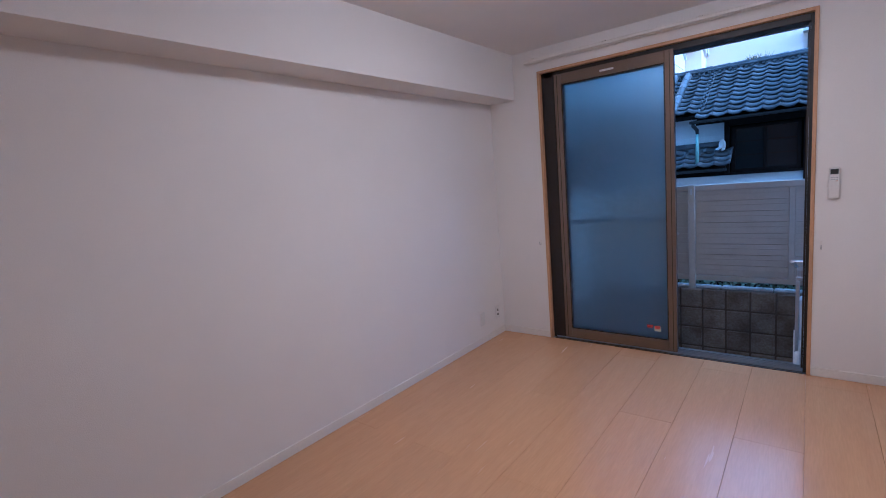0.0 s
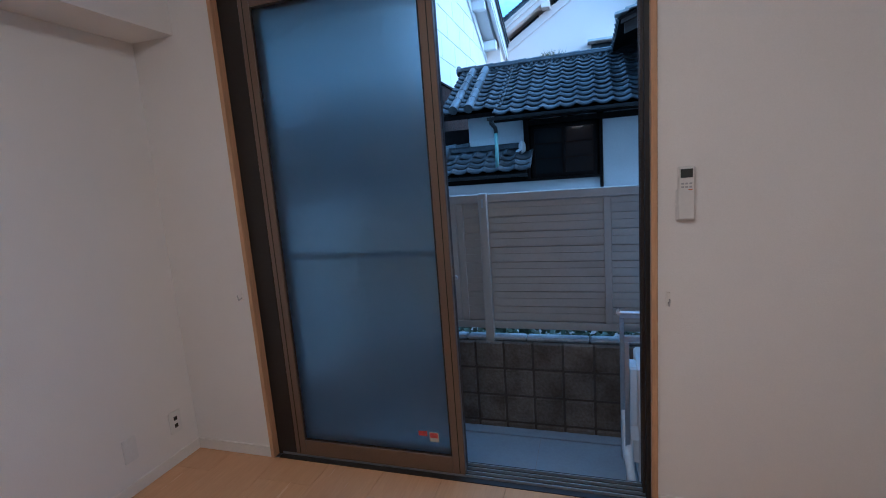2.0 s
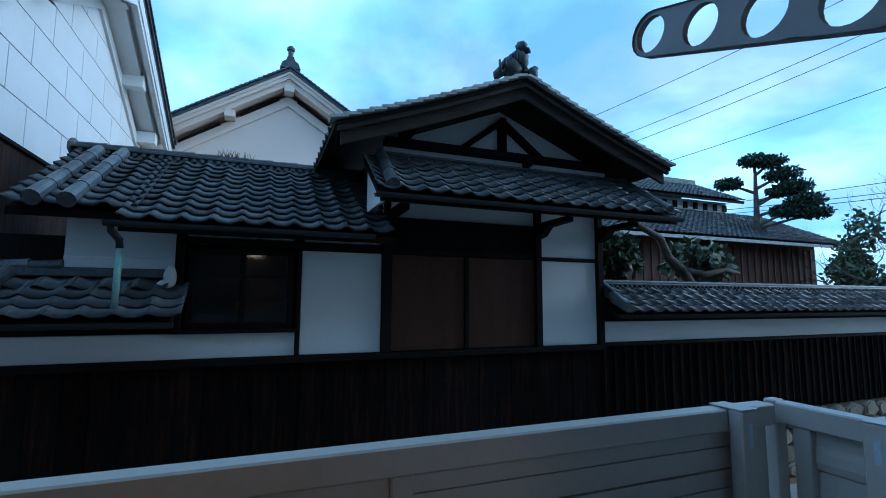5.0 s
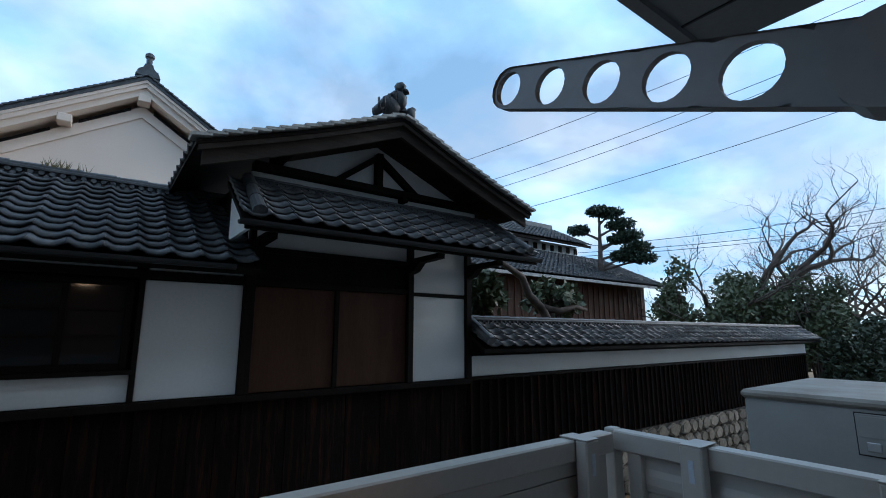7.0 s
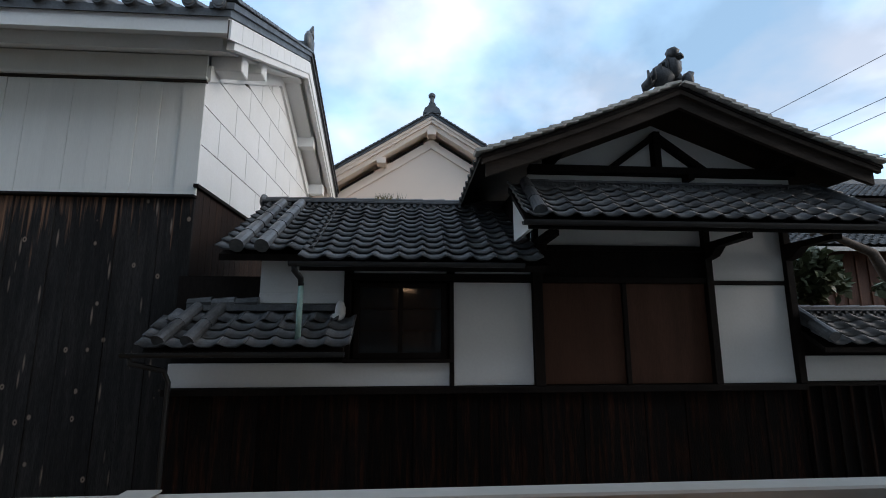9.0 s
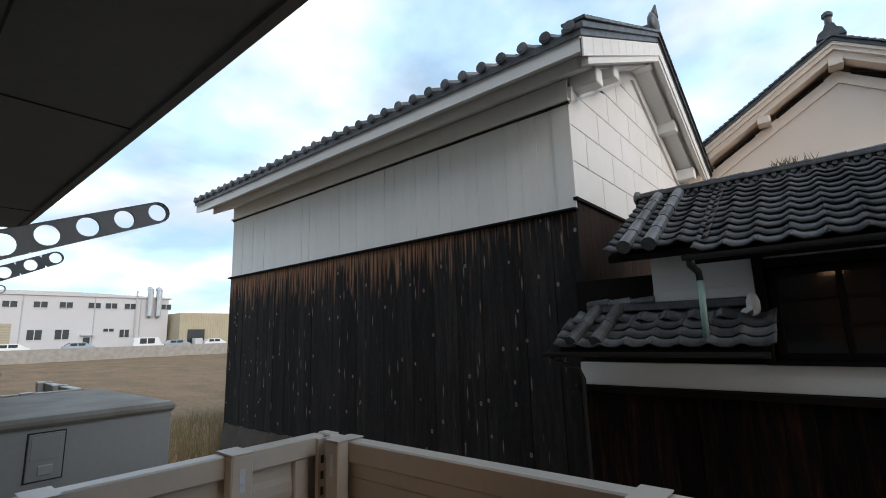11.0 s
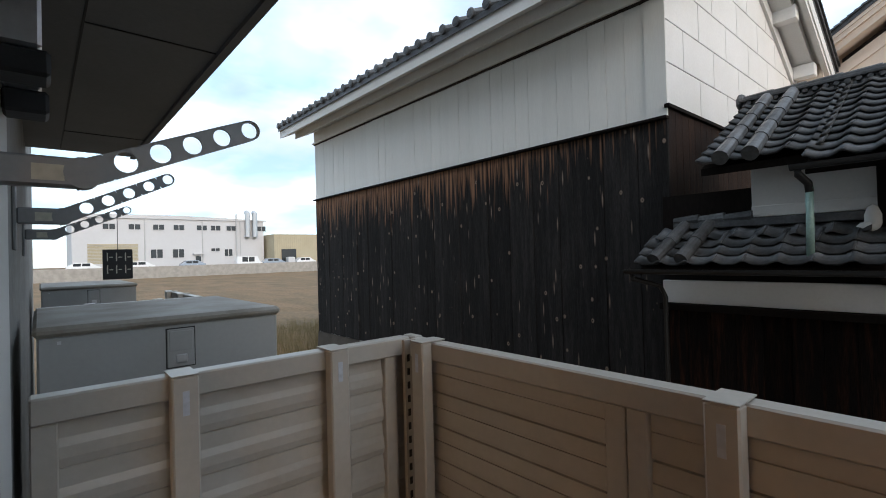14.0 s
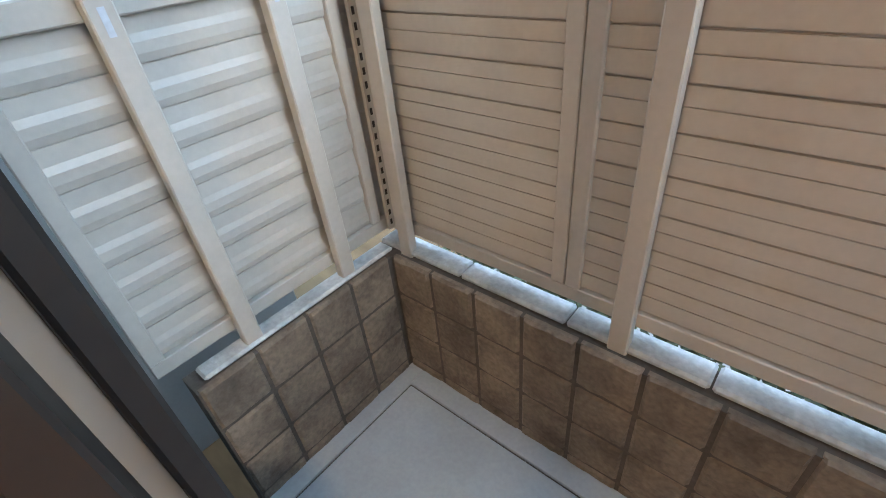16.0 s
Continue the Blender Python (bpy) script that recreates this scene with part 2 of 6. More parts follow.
def burnt_wood():
    """Charred boards whose upper ends are washed back to bare reddish wood in long streaks, with pale knots."""
    m = material("washed_charred_board", (0.019, 0.018, 0.018), 0.85, spec=0.15, var=0.4, scale=4, fine=30, stretch=(6, 6, 0.5), rand=0.25, bump=0.35, second=(0.040, 0.037, 0.036), cut=(0.42, 0.8))
    n, l = m.node_tree.nodes, m.node_tree.links
    b = n["Principled BSDF"]
    old = b.inputs["Base Color"].links[0].from_socket
    geo = n.new("ShaderNodeNewGeometry")
    xyz = n.new("ShaderNodeSeparateXYZ")
    l.new(geo.outputs["Position"], xyz.inputs[0])
    mp = n.new("ShaderNodeMapping")
    mp.inputs["Scale"].default_value = (26, 0.0, 1.1)
    l.new(geo.outputs["Position"], mp.inputs["Vector"])
    streak = n.new("ShaderNodeTexNoise")
    streak.inputs["Scale"].default_value, streak.inputs["Detail"].default_value = 1.0, 9
    l.new(mp.outputs[0], streak.inputs["Vector"])
    high = n.new("ShaderNodeMapRange")
    high.inputs["From Min"].default_value, high.inputs["From Max"].default_value = 1.95, 2.85
    high.inputs["To Min"].default_value, high.inputs["To Max"].default_value = -0.16, 0.13
    high.clamp = False
    l.new(xyz.outputs[2], high.inputs["Value"])
    far = n.new("ShaderNodeMapRange")
    far.inputs["From Min"].default_value, far.inputs["From Max"].default_value = -5.0, -2.6
    far.inputs["To Min"].default_value, far.inputs["To Max"].default_value = 0.0, -0.16
    l.new(xyz.outputs[0], far.inputs["Value"])
    add, add2 = n.new("ShaderNodeMath"), n.new("ShaderNodeMath")
    l.new(streak.outputs["Fac"], add.inputs[0]), l.new(high.outputs[0], add.inputs[1])
    l.new(add.outputs[0], add2.inputs[0]), l.new(far.outputs[0], add2.inputs[1])
    edge = n.new("ShaderNodeMapRange")
    edge.inputs["From Min"].default_value, edge.inputs["From Max"].default_value = 0.47, 0.66
    edge.inputs["To Max"].default_value = 0.9
    l.new(add2.outputs[0], edge.inputs["Value"])
    kmap = n.new("ShaderNodeMapping")
    kmap.inputs["Scale"].default_value = (5.3, 0.0, 3.9)
    l.new(geo.outputs["Position"], kmap.inputs["Vector"])
    knot = n.new("ShaderNodeTexVoronoi")
    knot.inputs["Scale"].default_value, knot.inputs["Randomness"].default_value = 1.0, 1.0
    l.new(kmap.outputs[0], knot.inputs["Vector"])
    kedge = n.new("ShaderNodeMapRange")
    kedge.inputs["From Min"].default_value, kedge.inputs["From Max"].default_value = 0.12, 0.075
    kedge.inputs["To Max"].default_value = 0.95
    l.new(knot.outputs["Distance"], kedge.inputs["Value"])
    # dark heart of each knot, and long thin rips where the char has flaked off
    heart = n.new("ShaderNodeMapRange")
    heart.inputs["From Min"].default_value, heart.inputs["From Max"].default_value = 0.05, 0.03
    l.new(knot.outputs["Distance"], heart.inputs["Value"])
    rmap = n.new("ShaderNodeMapping")
    rmap.inputs["Scale"].default_value = (12.0, 0.0, 1.5)
    l.new(geo.outputs["Position"], rmap.inputs["Vector"])
    rip = n.new("ShaderNodeTexVoronoi")
    rip.inputs["Scale"].default_value = 1.0
    l.new(rmap.outputs[0], rip.inputs["Vector"])
    ripedge = n.new("ShaderNodeMapRange")
    ripedge.inputs["From Min"].default_value, ripedge.inputs["From Max"].default_value, ripedge.inputs["To Max"].default_value = 0.15, 0.05, 0.95
    l.new(rip.outputs["Distance"], ripedge.inputs["Value"])
    mixes = []
    for fac, colour, src in ((edge.outputs[0], (0.33, 0.18, 0.105, 1), old), (ripedge.outputs[0], (0.26, 0.205, 0.165, 1), None), (kedge.outputs[0], (0.27, 0.21, 0.165, 1), None), (heart.outputs[0], (0.03, 0.022, 0.018, 1), None)):
        mx = n.new("ShaderNodeMix")
        mx.data_type = "RGBA"
        l.new(fac, mx.inputs[0]), l.new(src or mixes[-1].outputs[2], mx.inputs[6])
        mx.inputs[7].default_value = colour
        mixes.append(mx)
    l.new(mixes[-1].outputs[2], b.inputs["Base Color"])
    return m


BURNT = burnt_wood()


def ground_material():
    m = material("field_soil", (0.22, 0.135, 0.065), 0.95, var=0.3, scale=0.5, fine=6, bump=0.6, stretch=(0.5, 1.5, 1), second=(0.14, 0.095, 0.045))
    return m


SOIL = ground_material()


# ---- building helpers ----
def box(bm, x0, x1, y0, y1, z0, z1, bevel=0.0):
    vs = [bm.verts.new((x, y, z)) for x in (x0, x1) for y in (y0, y1) for z in (z0, z1)]
    fs = [bm.faces.new([vs[i] for i in f]) for f in ((0, 1, 3, 2), (4, 6, 7, 5), (0, 4, 5, 1), (2, 3, 7, 6), (0, 2, 6, 4), (1, 5, 7, 3))]
    if bevel:
        edges = list({e for f in fs for e in f.edges})
        bmesh.ops.bevel(bm, geom=edges, offset=bevel, segments=1, affect="EDGES", profile=0.5)
    return bm


def prism(bm, outline, axis, a, b):
    """An outline of (u, v) pairs pushed from a to b along an axis; u, v are the two other axes in order."""
    def at(u, v, w):
        return {"x": (w, u, v), "y": (u, w, v), "z": (u, v, w)}[axis]
    lo = [bm.verts.new(at(u, v, a)) for u, v in outline]
    hi = [bm.verts.new(at(u, v, b)) for u, v in outline]
    n = len(lo)
    bm.faces.new(lo), bm.faces.new(hi[::-1])
    for i in range(n):
        bm.faces.new((lo[i], hi[i], hi[(i + 1) % n], lo[(i + 1) % n]))
    return bm


def tube(bm, pts, radii, sides=8, caps=True):
    """A round tube through points."""
    pts = [Vector(p) for p in pts]
    if isinstance(radii, (int, float)):
        radii = [radii] * len(pts)
    rings = []
    for i, p in enumerate(pts):
        d = (pts[min(i + 1, len(pts) - 1)] - pts[max(i - 1, 0)]).normalized()
        side = d.cross(Vector((0, 0, 1)) if abs(d.z) < 0.95 else Vector((1, 0, 0))).normalized()
        up = side.cross(d)
        rings.append([bm.verts.new(p + (side * math.cos(a) + up * math.sin(a)) * radii[i]) for a in [2 * math.pi * k / sides for k in range(sides)]])
    for r, s in zip(rings, rings[1:]):
        for k in range(sides):
            bm.faces.new((r[k], r[(k + 1) % sides], s[(k + 1) % sides], s[k]))
    if caps:
        bm.faces.new(rings[0][::-1]), bm.faces.new(rings[-1])
    return bm


def ball(bm, c, r, seg=10):
    v = bmesh.ops.create_uvsphere(bm, u_segments=seg, v_segments=max(seg // 2, 4), radius=1.0)["verts"]
    for p in v:
        p.co = Vector(c) + Vector((p.co.x * r[0], p.co.y * r[1], p.co.z * r[2]))
    return bm


def mesh_of(name, bm, mat, smooth=False):
    me = bpy.data.meshes.new(name)
    bmesh.ops.recalc_face_normals(bm, faces=bm.faces)
    bm.to_mesh(me)
    bm.free()
    me.materials.append(mat)
    if smooth:
        for p in me.polygons:
            p.use_smooth = True
    return me


def under(ob, parent):
    ob.parent = parent
    if parent.type == "EMPTY":
        ob.matrix_parent_inverse = Matrix.Translation(-parent.location)
    return ob


def part(name, bm, mat, parent=None, label="", smooth=False):
    ob = new(name, mesh_of(name, bm, mat, smooth))
    if parent:
        under(ob, parent)
    return tagged(ob, label)


def piece(name, me, m, parent):
    ob = new(name, me)
    under(ob, parent)
    ob.matrix_basis = m
    return ob


def thing(name, at, label, category, group="", kind=""):
    ob = new(name)
    ob.empty_display_size = 0.1
    ob.location = at
    return tagged(ob, label, category, group, kind)


def setting(name, bm, mat, label="", category=""):
    return tagged(part(name, bm, mat), label, category, kind="structure")


def B(*a, **k):
    return box(bmesh.new(), *a, **k)

# ---- the room ----
WALL_IN, WALL_OUT = 3.83, 3.97
LEFT, RIGHT, BACK, HIGH = -2.345, 0.83, -1.6, 2.55
WX0, WX1, WTOP = -1.857, 0.028, 2.362

sub = setting("floor", B(LEFT - 0.15, RIGHT + 0.15, BACK - 0.15, WALL_IN, -0.2, -0.012), OAK_TRIM, "light maple laminate floor of the room", "floor")
setting("ceiling", B(LEFT - 0.15, RIGHT + 0.15, BACK - 0.15, WALL_IN, HIGH, HIGH + 0.2), CEILING, "plain off-white papered ceiling", "ceiling")
setting("wall_west", B(LEFT - 0.15, LEFT, BACK, WALL_OUT, 0, HIGH), WALLPAPER, "off-white wallpapered side wall", "wall")
setting("wall_east", B(RIGHT, RIGHT + 0.15, BACK, WALL_OUT, 0, HIGH), WALLPAPER, "off-white wallpapered side wall", "wall")
setting("wall_south", B(LEFT, RIGHT, BACK - 0.15, BACK, 0, HIGH), WALLPAPER, "off-white wallpapered back wall", "wall")
wn_bm = bmesh.new()
box(wn_bm, LEFT, WX0, WALL_IN, WALL_OUT, -0.0, HIGH)
box(wn_bm, WX1, RIGHT, WALL_IN, WALL_OUT, -0.0, HIGH)
box(wn_bm, WX0, WX1, WALL_IN, WALL_OUT, WTOP, HIGH)
setting("wall_north", wn_bm, WALLPAPER, "off-white wallpapered wall round the balcony window", "wall")
setting("beam", B(LEFT, -2.09, BACK, WALL_IN, 2.165, HIGH), WALLPAPER, "papered beam boxed along the top of the wall", "beam")
bb = bmesh.new()
box(bb, LEFT, LEFT + 0.010, BACK, WALL_IN, 0, 0.06, 0.002)
box(bb, LEFT + 0.010, WX0 - 0.002, WALL_IN - 0.010, WALL_IN, 0, 0.06, 0.002)
box(bb, WX1 + 0.002, RIGHT - 0.010, WALL_IN - 0.010, WALL_IN, 0, 0.06, 0.002)
box(bb, RIGHT - 0.010, RIGHT, BACK, WALL_IN, 0, 0.06, 0.002)
setting("baseboard", bb, WHITE_TRIM, "thin white vinyl baseboard", "baseboard")

# curtain rail over the window
rail = thing("curtain_rail", (-0.93, WALL_IN - 0.04, 2.43), "slim white double curtain rail above the window", "curtain rail")
part("track", B(-1.93, 0.10, WALL_IN - 0.055, WALL_IN - 0.035, 2.425, 2.450, bevel=0.004), WHITE_TRIM, rail)
part("track", B(-1.93, 0.10, WALL_IN - 0.105, WALL_IN - 0.085, 2.425, 2.450, bevel=0.004), WHITE_TRIM, rail)
for x in (-1.85, -1.25, -0.6, 0.03):
    part("bracket", B(x - 0.012, x + 0.012, WALL_IN - 0.11, WALL_IN, 2.451, 2.458), WHITE_TRIM, rail)

# ceiling lamp
LX, LY = -0.52, 1.95
lamp = thing("ceiling_light", (LX, LY, HIGH), "round white ceiling lamp giving warm light", "ceiling light")
b = bmesh.new()
dome = [(0.005, 0.118), (0.09, 0.115), (0.16, 0.104), (0.21, 0.085), (0.238, 0.058), (0.245, 0.03), (0.24, 0.016)]
rings = [[b.verts.new((LX + r * math.cos(2 * math.pi * k / 32), LY + r * math.sin(2 * math.pi * k / 32), HIGH - d)) for k in range(32)] for r, d in dome]
for r0, r1 in zip(rings, rings[1:]):
    for k in range(32):
        b.faces.new((r0[k], r0[(k + 1) % 32], r1[(k + 1) % 32], r1[k]))
b.faces.new(rings[0]), b.faces.new(rings[-1][::-1])
part("shade", b, LAMP_GLOW, lamp, "glowing white diffuser", True)
b = bmesh.new()
bmesh.ops.create_cone(b, cap_ends=True, segments=40, radius1=0.26, radius2=0.26, depth=0.014, matrix=pose(LX, LY, HIGH - 0.0075))
part("base", b, WHITE_TRIM, lamp)

# the window: oak lining, bronze frame, two frosted sashes pushed to one side
window = thing("window_1", (-0.92, 3.87, 0.0), "tall sliding balcony window of frosted glass, half open", "window", kind="structure")
b = bmesh.new()
box(b, WX0, WX0 + 0.022, WALL_IN - 0.014, WALL_IN + 0.03, 0, WTOP, 0.002)
box(b, WX1 - 0.022, WX1, WALL_IN - 0.014, WALL_IN + 0.03, 0, WTOP, 0.002)
box(b, WX0 + 0.022, WX1 - 0.022, WALL_IN - 0.014, WALL_IN + 0.03, WTOP - 0.022, WTOP, 0.002)
part("lining", b, OAK_TRIM, window, "light oak lining")
b = bmesh.new()
FY0, FY1 = WALL_IN + 0.031, WALL_OUT + 0.006
for x0, x1 in ((WX0 + 0.002, -1.727), (WX1 - 0.04, WX1 - 0.002)):
    box(b, x0, x1, FY0, FY1, 0.0, WTOP - 0.004, 0.002)
box(b, WX0 + 0.045, WX1 - 0.04, FY0, FY1, WTOP - 0.065, WTOP - 0.004, 0.002)
box(b, WX0 + 0.045, WX1 - 0.04, WALL_IN - 0.004, FY1, -0.03, 0.004)
part("window_frame", b, DARK_ALU, window, "dark bronze aluminium frame")
b = bmesh.new()
for y in (WALL_IN + 0.028, WALL_IN + 0.058, WALL_IN + 0.088, WALL_IN + 0.118):
    box(b, WX0 + 0.046, WX1 - 0.041, y, y + 0.004, 0.0041, 0.016)
part("track", b, SILVER, window, "silver aluminium running rails")
b = bmesh.new()
for y in (WALL_IN + 0.050, WALL_IN + 0.085, WALL_IN + 0.112):
    box(b, WX1 - 0.052, WX1 - 0.041, y, y + 0.008, 0.02, WTOP - 0.07)
part("jamb_rib", b, OUTER_BRONZE, window)


def sash(x0, x1, y0, y1, metal):
    s = 0.060
    z0, z1 = 0.017, WTOP - 0.05
    fr = bmesh.new()
    box(fr, x0, x0 + s, y0, y1, z0, z1, 0.003)
    box(fr, x1 - s, x1, y0, y1, z0, z1, 0.003)
    box(fr, x0 + s, x1 - s, y0, y1, z0, z0 + 0.085, 0.003)
    box(fr, x0 + s, x1 - s, y0, y1, z1 - 0.085, z1, 0.003)
    sash_frame = part("sash", fr, metal, window, "bronze aluminium sliding sash")
    ym = (y0 + y1) / 2
    pane = part("pane", B(x0 + s - 0.008, x1 - s + 0.008, ym - 0.003, ym + 0.003, z0 + 0.08, z1 - 0.08), FROSTED, sash_frame, "frosted glass pane")
    pane.visible_shadow = False
    gasket = bmesh.new()
    for yy in (y0 + 0.006, y1 - 0.010):
        box(gasket, x0 + s, x0 + s + 0.008, yy, yy + 0.004, z0 + 0.085, z1 - 0.085)
        box(gasket, x1 - s - 0.008, x1 - s, yy, yy + 0.004, z0 + 0.085, z1 - 0.085)
        box(gasket, x0 + s + 0.008, x1 - s - 0.008, yy, yy + 0.004, z0 + 0.085, z0 + 0.093)
        box(gasket, x0 + s + 0.008, x1 - s - 0.008, yy, yy + 0.004, z1 - 0.093, z1 - 0.085)
    part("gasket", gasket, RUBBER, sash_frame, "black rubber gasket")
    groove = bmesh.new()
    for x in (x0 + 0.024, x1 - 0.028):
        box(groove, x, x + 0.004, y0 - 0.0015, y0 + 0.002, z0 + 0.01, z1 - 0.01)
    part("groove", groove, RUBBER, sash_frame)
    return sash_frame


inner = sash(-1.720, -0.795, WALL_IN + 0.022, WALL_IN + 0.052, BRONZE)
outer = sash(-1.725, -0.800, WALL_IN + 0.066, WALL_IN + 0.096, OUTER_BRONZE)
part("crossbar", B(-1.69, -0.84, WALL_IN + 0.112, WALL_IN + 0.130, 1.045, 1.075, bevel=0.003), DARK_ALU, window, "crossbar of the insect screen")
b = tube(bmesh.new(), [(-1.061, WALL_IN + 0.105, 2.25), (-1.061, WALL_IN + 0.105, 1.79)], 0.0014, 6)
ball(b, (-1.061, WALL_IN + 0.105, 1.779), (0.013, 0.008, 0.013))
part("pull_cord", b, RUBBER, window, "dark cord with a small bead")
screen_bm = bmesh.new()
for x0, x1 in ((-1.70, -1.67), (-0.86, -0.83)):
    box(screen_bm, x0, x1, WALL_IN + 0.112, WALL_IN + 0.130, 0.02, WTOP - 0.07, 0.003)
net = part("insect_screen", B(-1.669, -0.861, WALL_IN + 0.1205, WALL_IN + 0.1215, 0.03, WTOP - 0.08), NETTING, window, "fine dark insect netting")
net.visible_shadow = False
part("screen_frame", screen_bm, DARK_ALU, window, "dark frame of the insect screen")
b = bmesh.new()
box(b, -1.33, -1.22, WALL_IN + 0.016, WALL_IN + 0.0215, WTOP - 0.105, WTOP - 0.09, 0.002)
part("latch", b, PLASTIC, inner, "small pale catch")
b = bmesh.new()
bmesh.ops.create_cone(b, cap_ends=True, segments=20, radius1=0.011, radius2=0.010, depth=0.012, matrix=pose(-0.80, WALL_IN + 0.099, 0.95, 90))
part("knob", b, SILVER, outer, "round silver lock button")
sticker = bmesh.new()
box(sticker, -0.965, -0.918, WALL_IN + 0.0335, WALL_IN + 0.0342, 0.165, 0.213)
part("sticker", sticker, PALE_STICKER, inner, "pale square sticker")
box_bm = bmesh.new()
box(box_bm, -0.961, -0.922, WALL_IN + 0.0328, WALL_IN + 0.0334, 0.184, 0.209)
box(box_bm, -1.02, -0.975, WALL_IN + 0.0335, WALL_IN + 0.0342, 0.19, 0.215)
part("sticker", box_bm, RED_STICKER, inner, "red sticker")

# remote control in its holder
remote = thing("remote_control", (0.12, WALL_IN - 0.01, 1.19), "white air conditioner remote in a wall holder", "remote control")
part("holder", B(0.089, 0.152, WALL_IN - 0.012, WALL_IN, 1.187, 1.30, bevel=0.003), PLASTIC, remote)
part("body", B(0.093, 0.148, WALL_IN - 0.030, WALL_IN - 0.0125, 1.192, 1.382, bevel=0.004), PLASTIC, remote)
part("screen", B(0.101, 0.140, WALL_IN - 0.0315, WALL_IN - 0.0302, 1.342, 1.373), SCREEN, remote, "dark display")
for i in range(3):
    for j in range(2):
        part("button", B(0.103 + 0.013 * i, 0.112 + 0.013 * i, WALL_IN - 0.0318, WALL_IN - 0.0302, 1.318 - 0.012 * j, 1.324 - 0.012 * j), GREY_PLASTIC, remote)
part("button", B(0.126, 0.139, WALL_IN - 0.0318, WALL_IN - 0.0302, 1.297, 1.301), ORANGE_BUTTON, remote, "orange button")


def tieback(x):
    hook = thing("curtain_hook", (x, WALL_IN - 0.01, 0.87), "small pale curtain tieback hook on the wall", "hook", "tieback hooks beside the window")
    part("plate", B(x - 0.006, x + 0.006, WALL_IN - 0.005, WALL_IN, 0.86, 0.915, bevel=0.001), WHITE_TRIM, hook)
    part("prong", tube(bmesh.new(), [(x, WALL_IN - 0.004, 0.875), (x, WALL_IN - 0.028, 0.868), (x, WALL_IN - 0.034, 0.895)], 0.003, 6), GREY_PLASTIC, hook)


tieback(-1.905), tieback(0.066)

outlet = thing("wall_outlet", (LEFT, 3.70, 0.17), "white double wall outlet low on the wall", "outlet")
part("plate", B(LEFT, LEFT + 0.008, 3.665, 3.735, 0.165, 0.285, bevel=0.002), PLASTIC, outlet)
for z in (0.205, 0.245):
    part("socket", B(LEFT + 0.0082, LEFT + 0.0095, 3.690, 3.710, z - 0.01, z + 0.01), RUBBER, outlet)
plate = thing("blank_plate", (LEFT, 3.44, 0.16), "white blank wall plate beside the outlet", "wall plate")
part("plate", B(LEFT, LEFT + 0.008, 3.405, 3.475, 0.165, 0.285, bevel=0.002), PLASTIC, plate)

# ---- the apartment house outside ----
b = bmesh.new()
box(b, -9.5, LEFT - 0.151, 3.60, WALL_OUT, -0.8, 7.0)
# lengthened out of view to x = 14 to block low sun and sky
box(b, RIGHT + 0.151, 14.0, 3.60, WALL_OUT, -0.8, 7.0)
box(b, LEFT - 0.150, RIGHT + 0.150, 3.831, WALL_OUT, HIGH + 0.201, 7.0)
box(b, LEFT - 0.150, RIGHT + 0.150, 3.831, WALL_OUT, -0.8, -0.031)
setting("facade", b, CONCRETE, "grey outer wall of the apartment house, with an unseen sun-blocking extension", "wall")
# unseen roof, drawn over the same added length
setting("roof", B(-9.5, 14.0, -6.0, WALL_OUT, 7.0, 7.2), CONCRETE, "flat roof of the apartment house", "roof")
b = bmesh.new()
box(b, -5.3, 1.15, WALL_OUT, 4.635, 2.44, 2.60)
box(b, -5.3, 1.15, 4.635, 4.67, 2.42, 2.70)
setting("balcony_slab", b, SOFFIT, "dark grey underside of the balcony above", "balcony")
b = bmesh.new()
for x in (-4.6, -2.75, -0.9, 0.95):
    box(b, x - 0.004, x + 0.004, WALL_OUT + 0.2, 4.634, 2.436, 2.4395)
box(b, -5.2, 1.1, WALL_OUT + 0.2, WALL_OUT + 0.208, 2.436, 2.4395)
setting("soffit_joint", b, RUBBER, "thin dark joints of the soffit panels", "joint")

# balcony floor and block wall
BY, BX0, BX1, BTOP, BFLOOR = 4.84, -1.72, 0.86, 0.305, -0.33
b = bmesh.new()
box(b, BX0 + 0.001, BX1 - 0.001, WALL_OUT + 0.001, BY - 0.001, BFLOOR - 0.2, BFLOOR - 0.02)
setting("balcony_base", b, CONCRETE, "concrete base under the balcony floor", "floor")
pan = setting("balcony_floor", B(BX0 + 0.076, BX1 - 0.076, WALL_OUT + 0.02, BY - 0.092, BFLOOR - 0.019, BFLOOR + 0.024, bevel=0.003), PAN, "pale grey moulded balcony floor sheet", "floor")
b = bmesh.new()
for a in ((BX0 - 0.004, BX0 + 0.068, WALL_OUT + 0.02, BY + 0.004), (BX1 - 0.068, BX1 + 0.004, WALL_OUT + 0.02, BY + 0.004), (BX0 + 0.0685, BX1 - 0.0685, BY - 0.084, BY + 0.004)):
    box(b, *a, BFLOOR - 0.019, BFLOOR + 0.028, 0.003)
part("floor_rim", b, PAN, pan)
part("rim_groove", B(BX0 + 0.069, BX1 - 0.069, WALL_OUT + 0.021, BY - 0.085, BFLOOR - 0.0185, BFLOOR + 0.017), MORTAR, pan, "dark slab showing in the groove")
b = bmesh.new()
box(b, -0.548, -0.544, WALL_OUT + 0.03, BY - 0.09, BFLOOR + 0.0242, BFLOOR + 0.0252)
part("floor_joint", b, CONCRETE, pan)

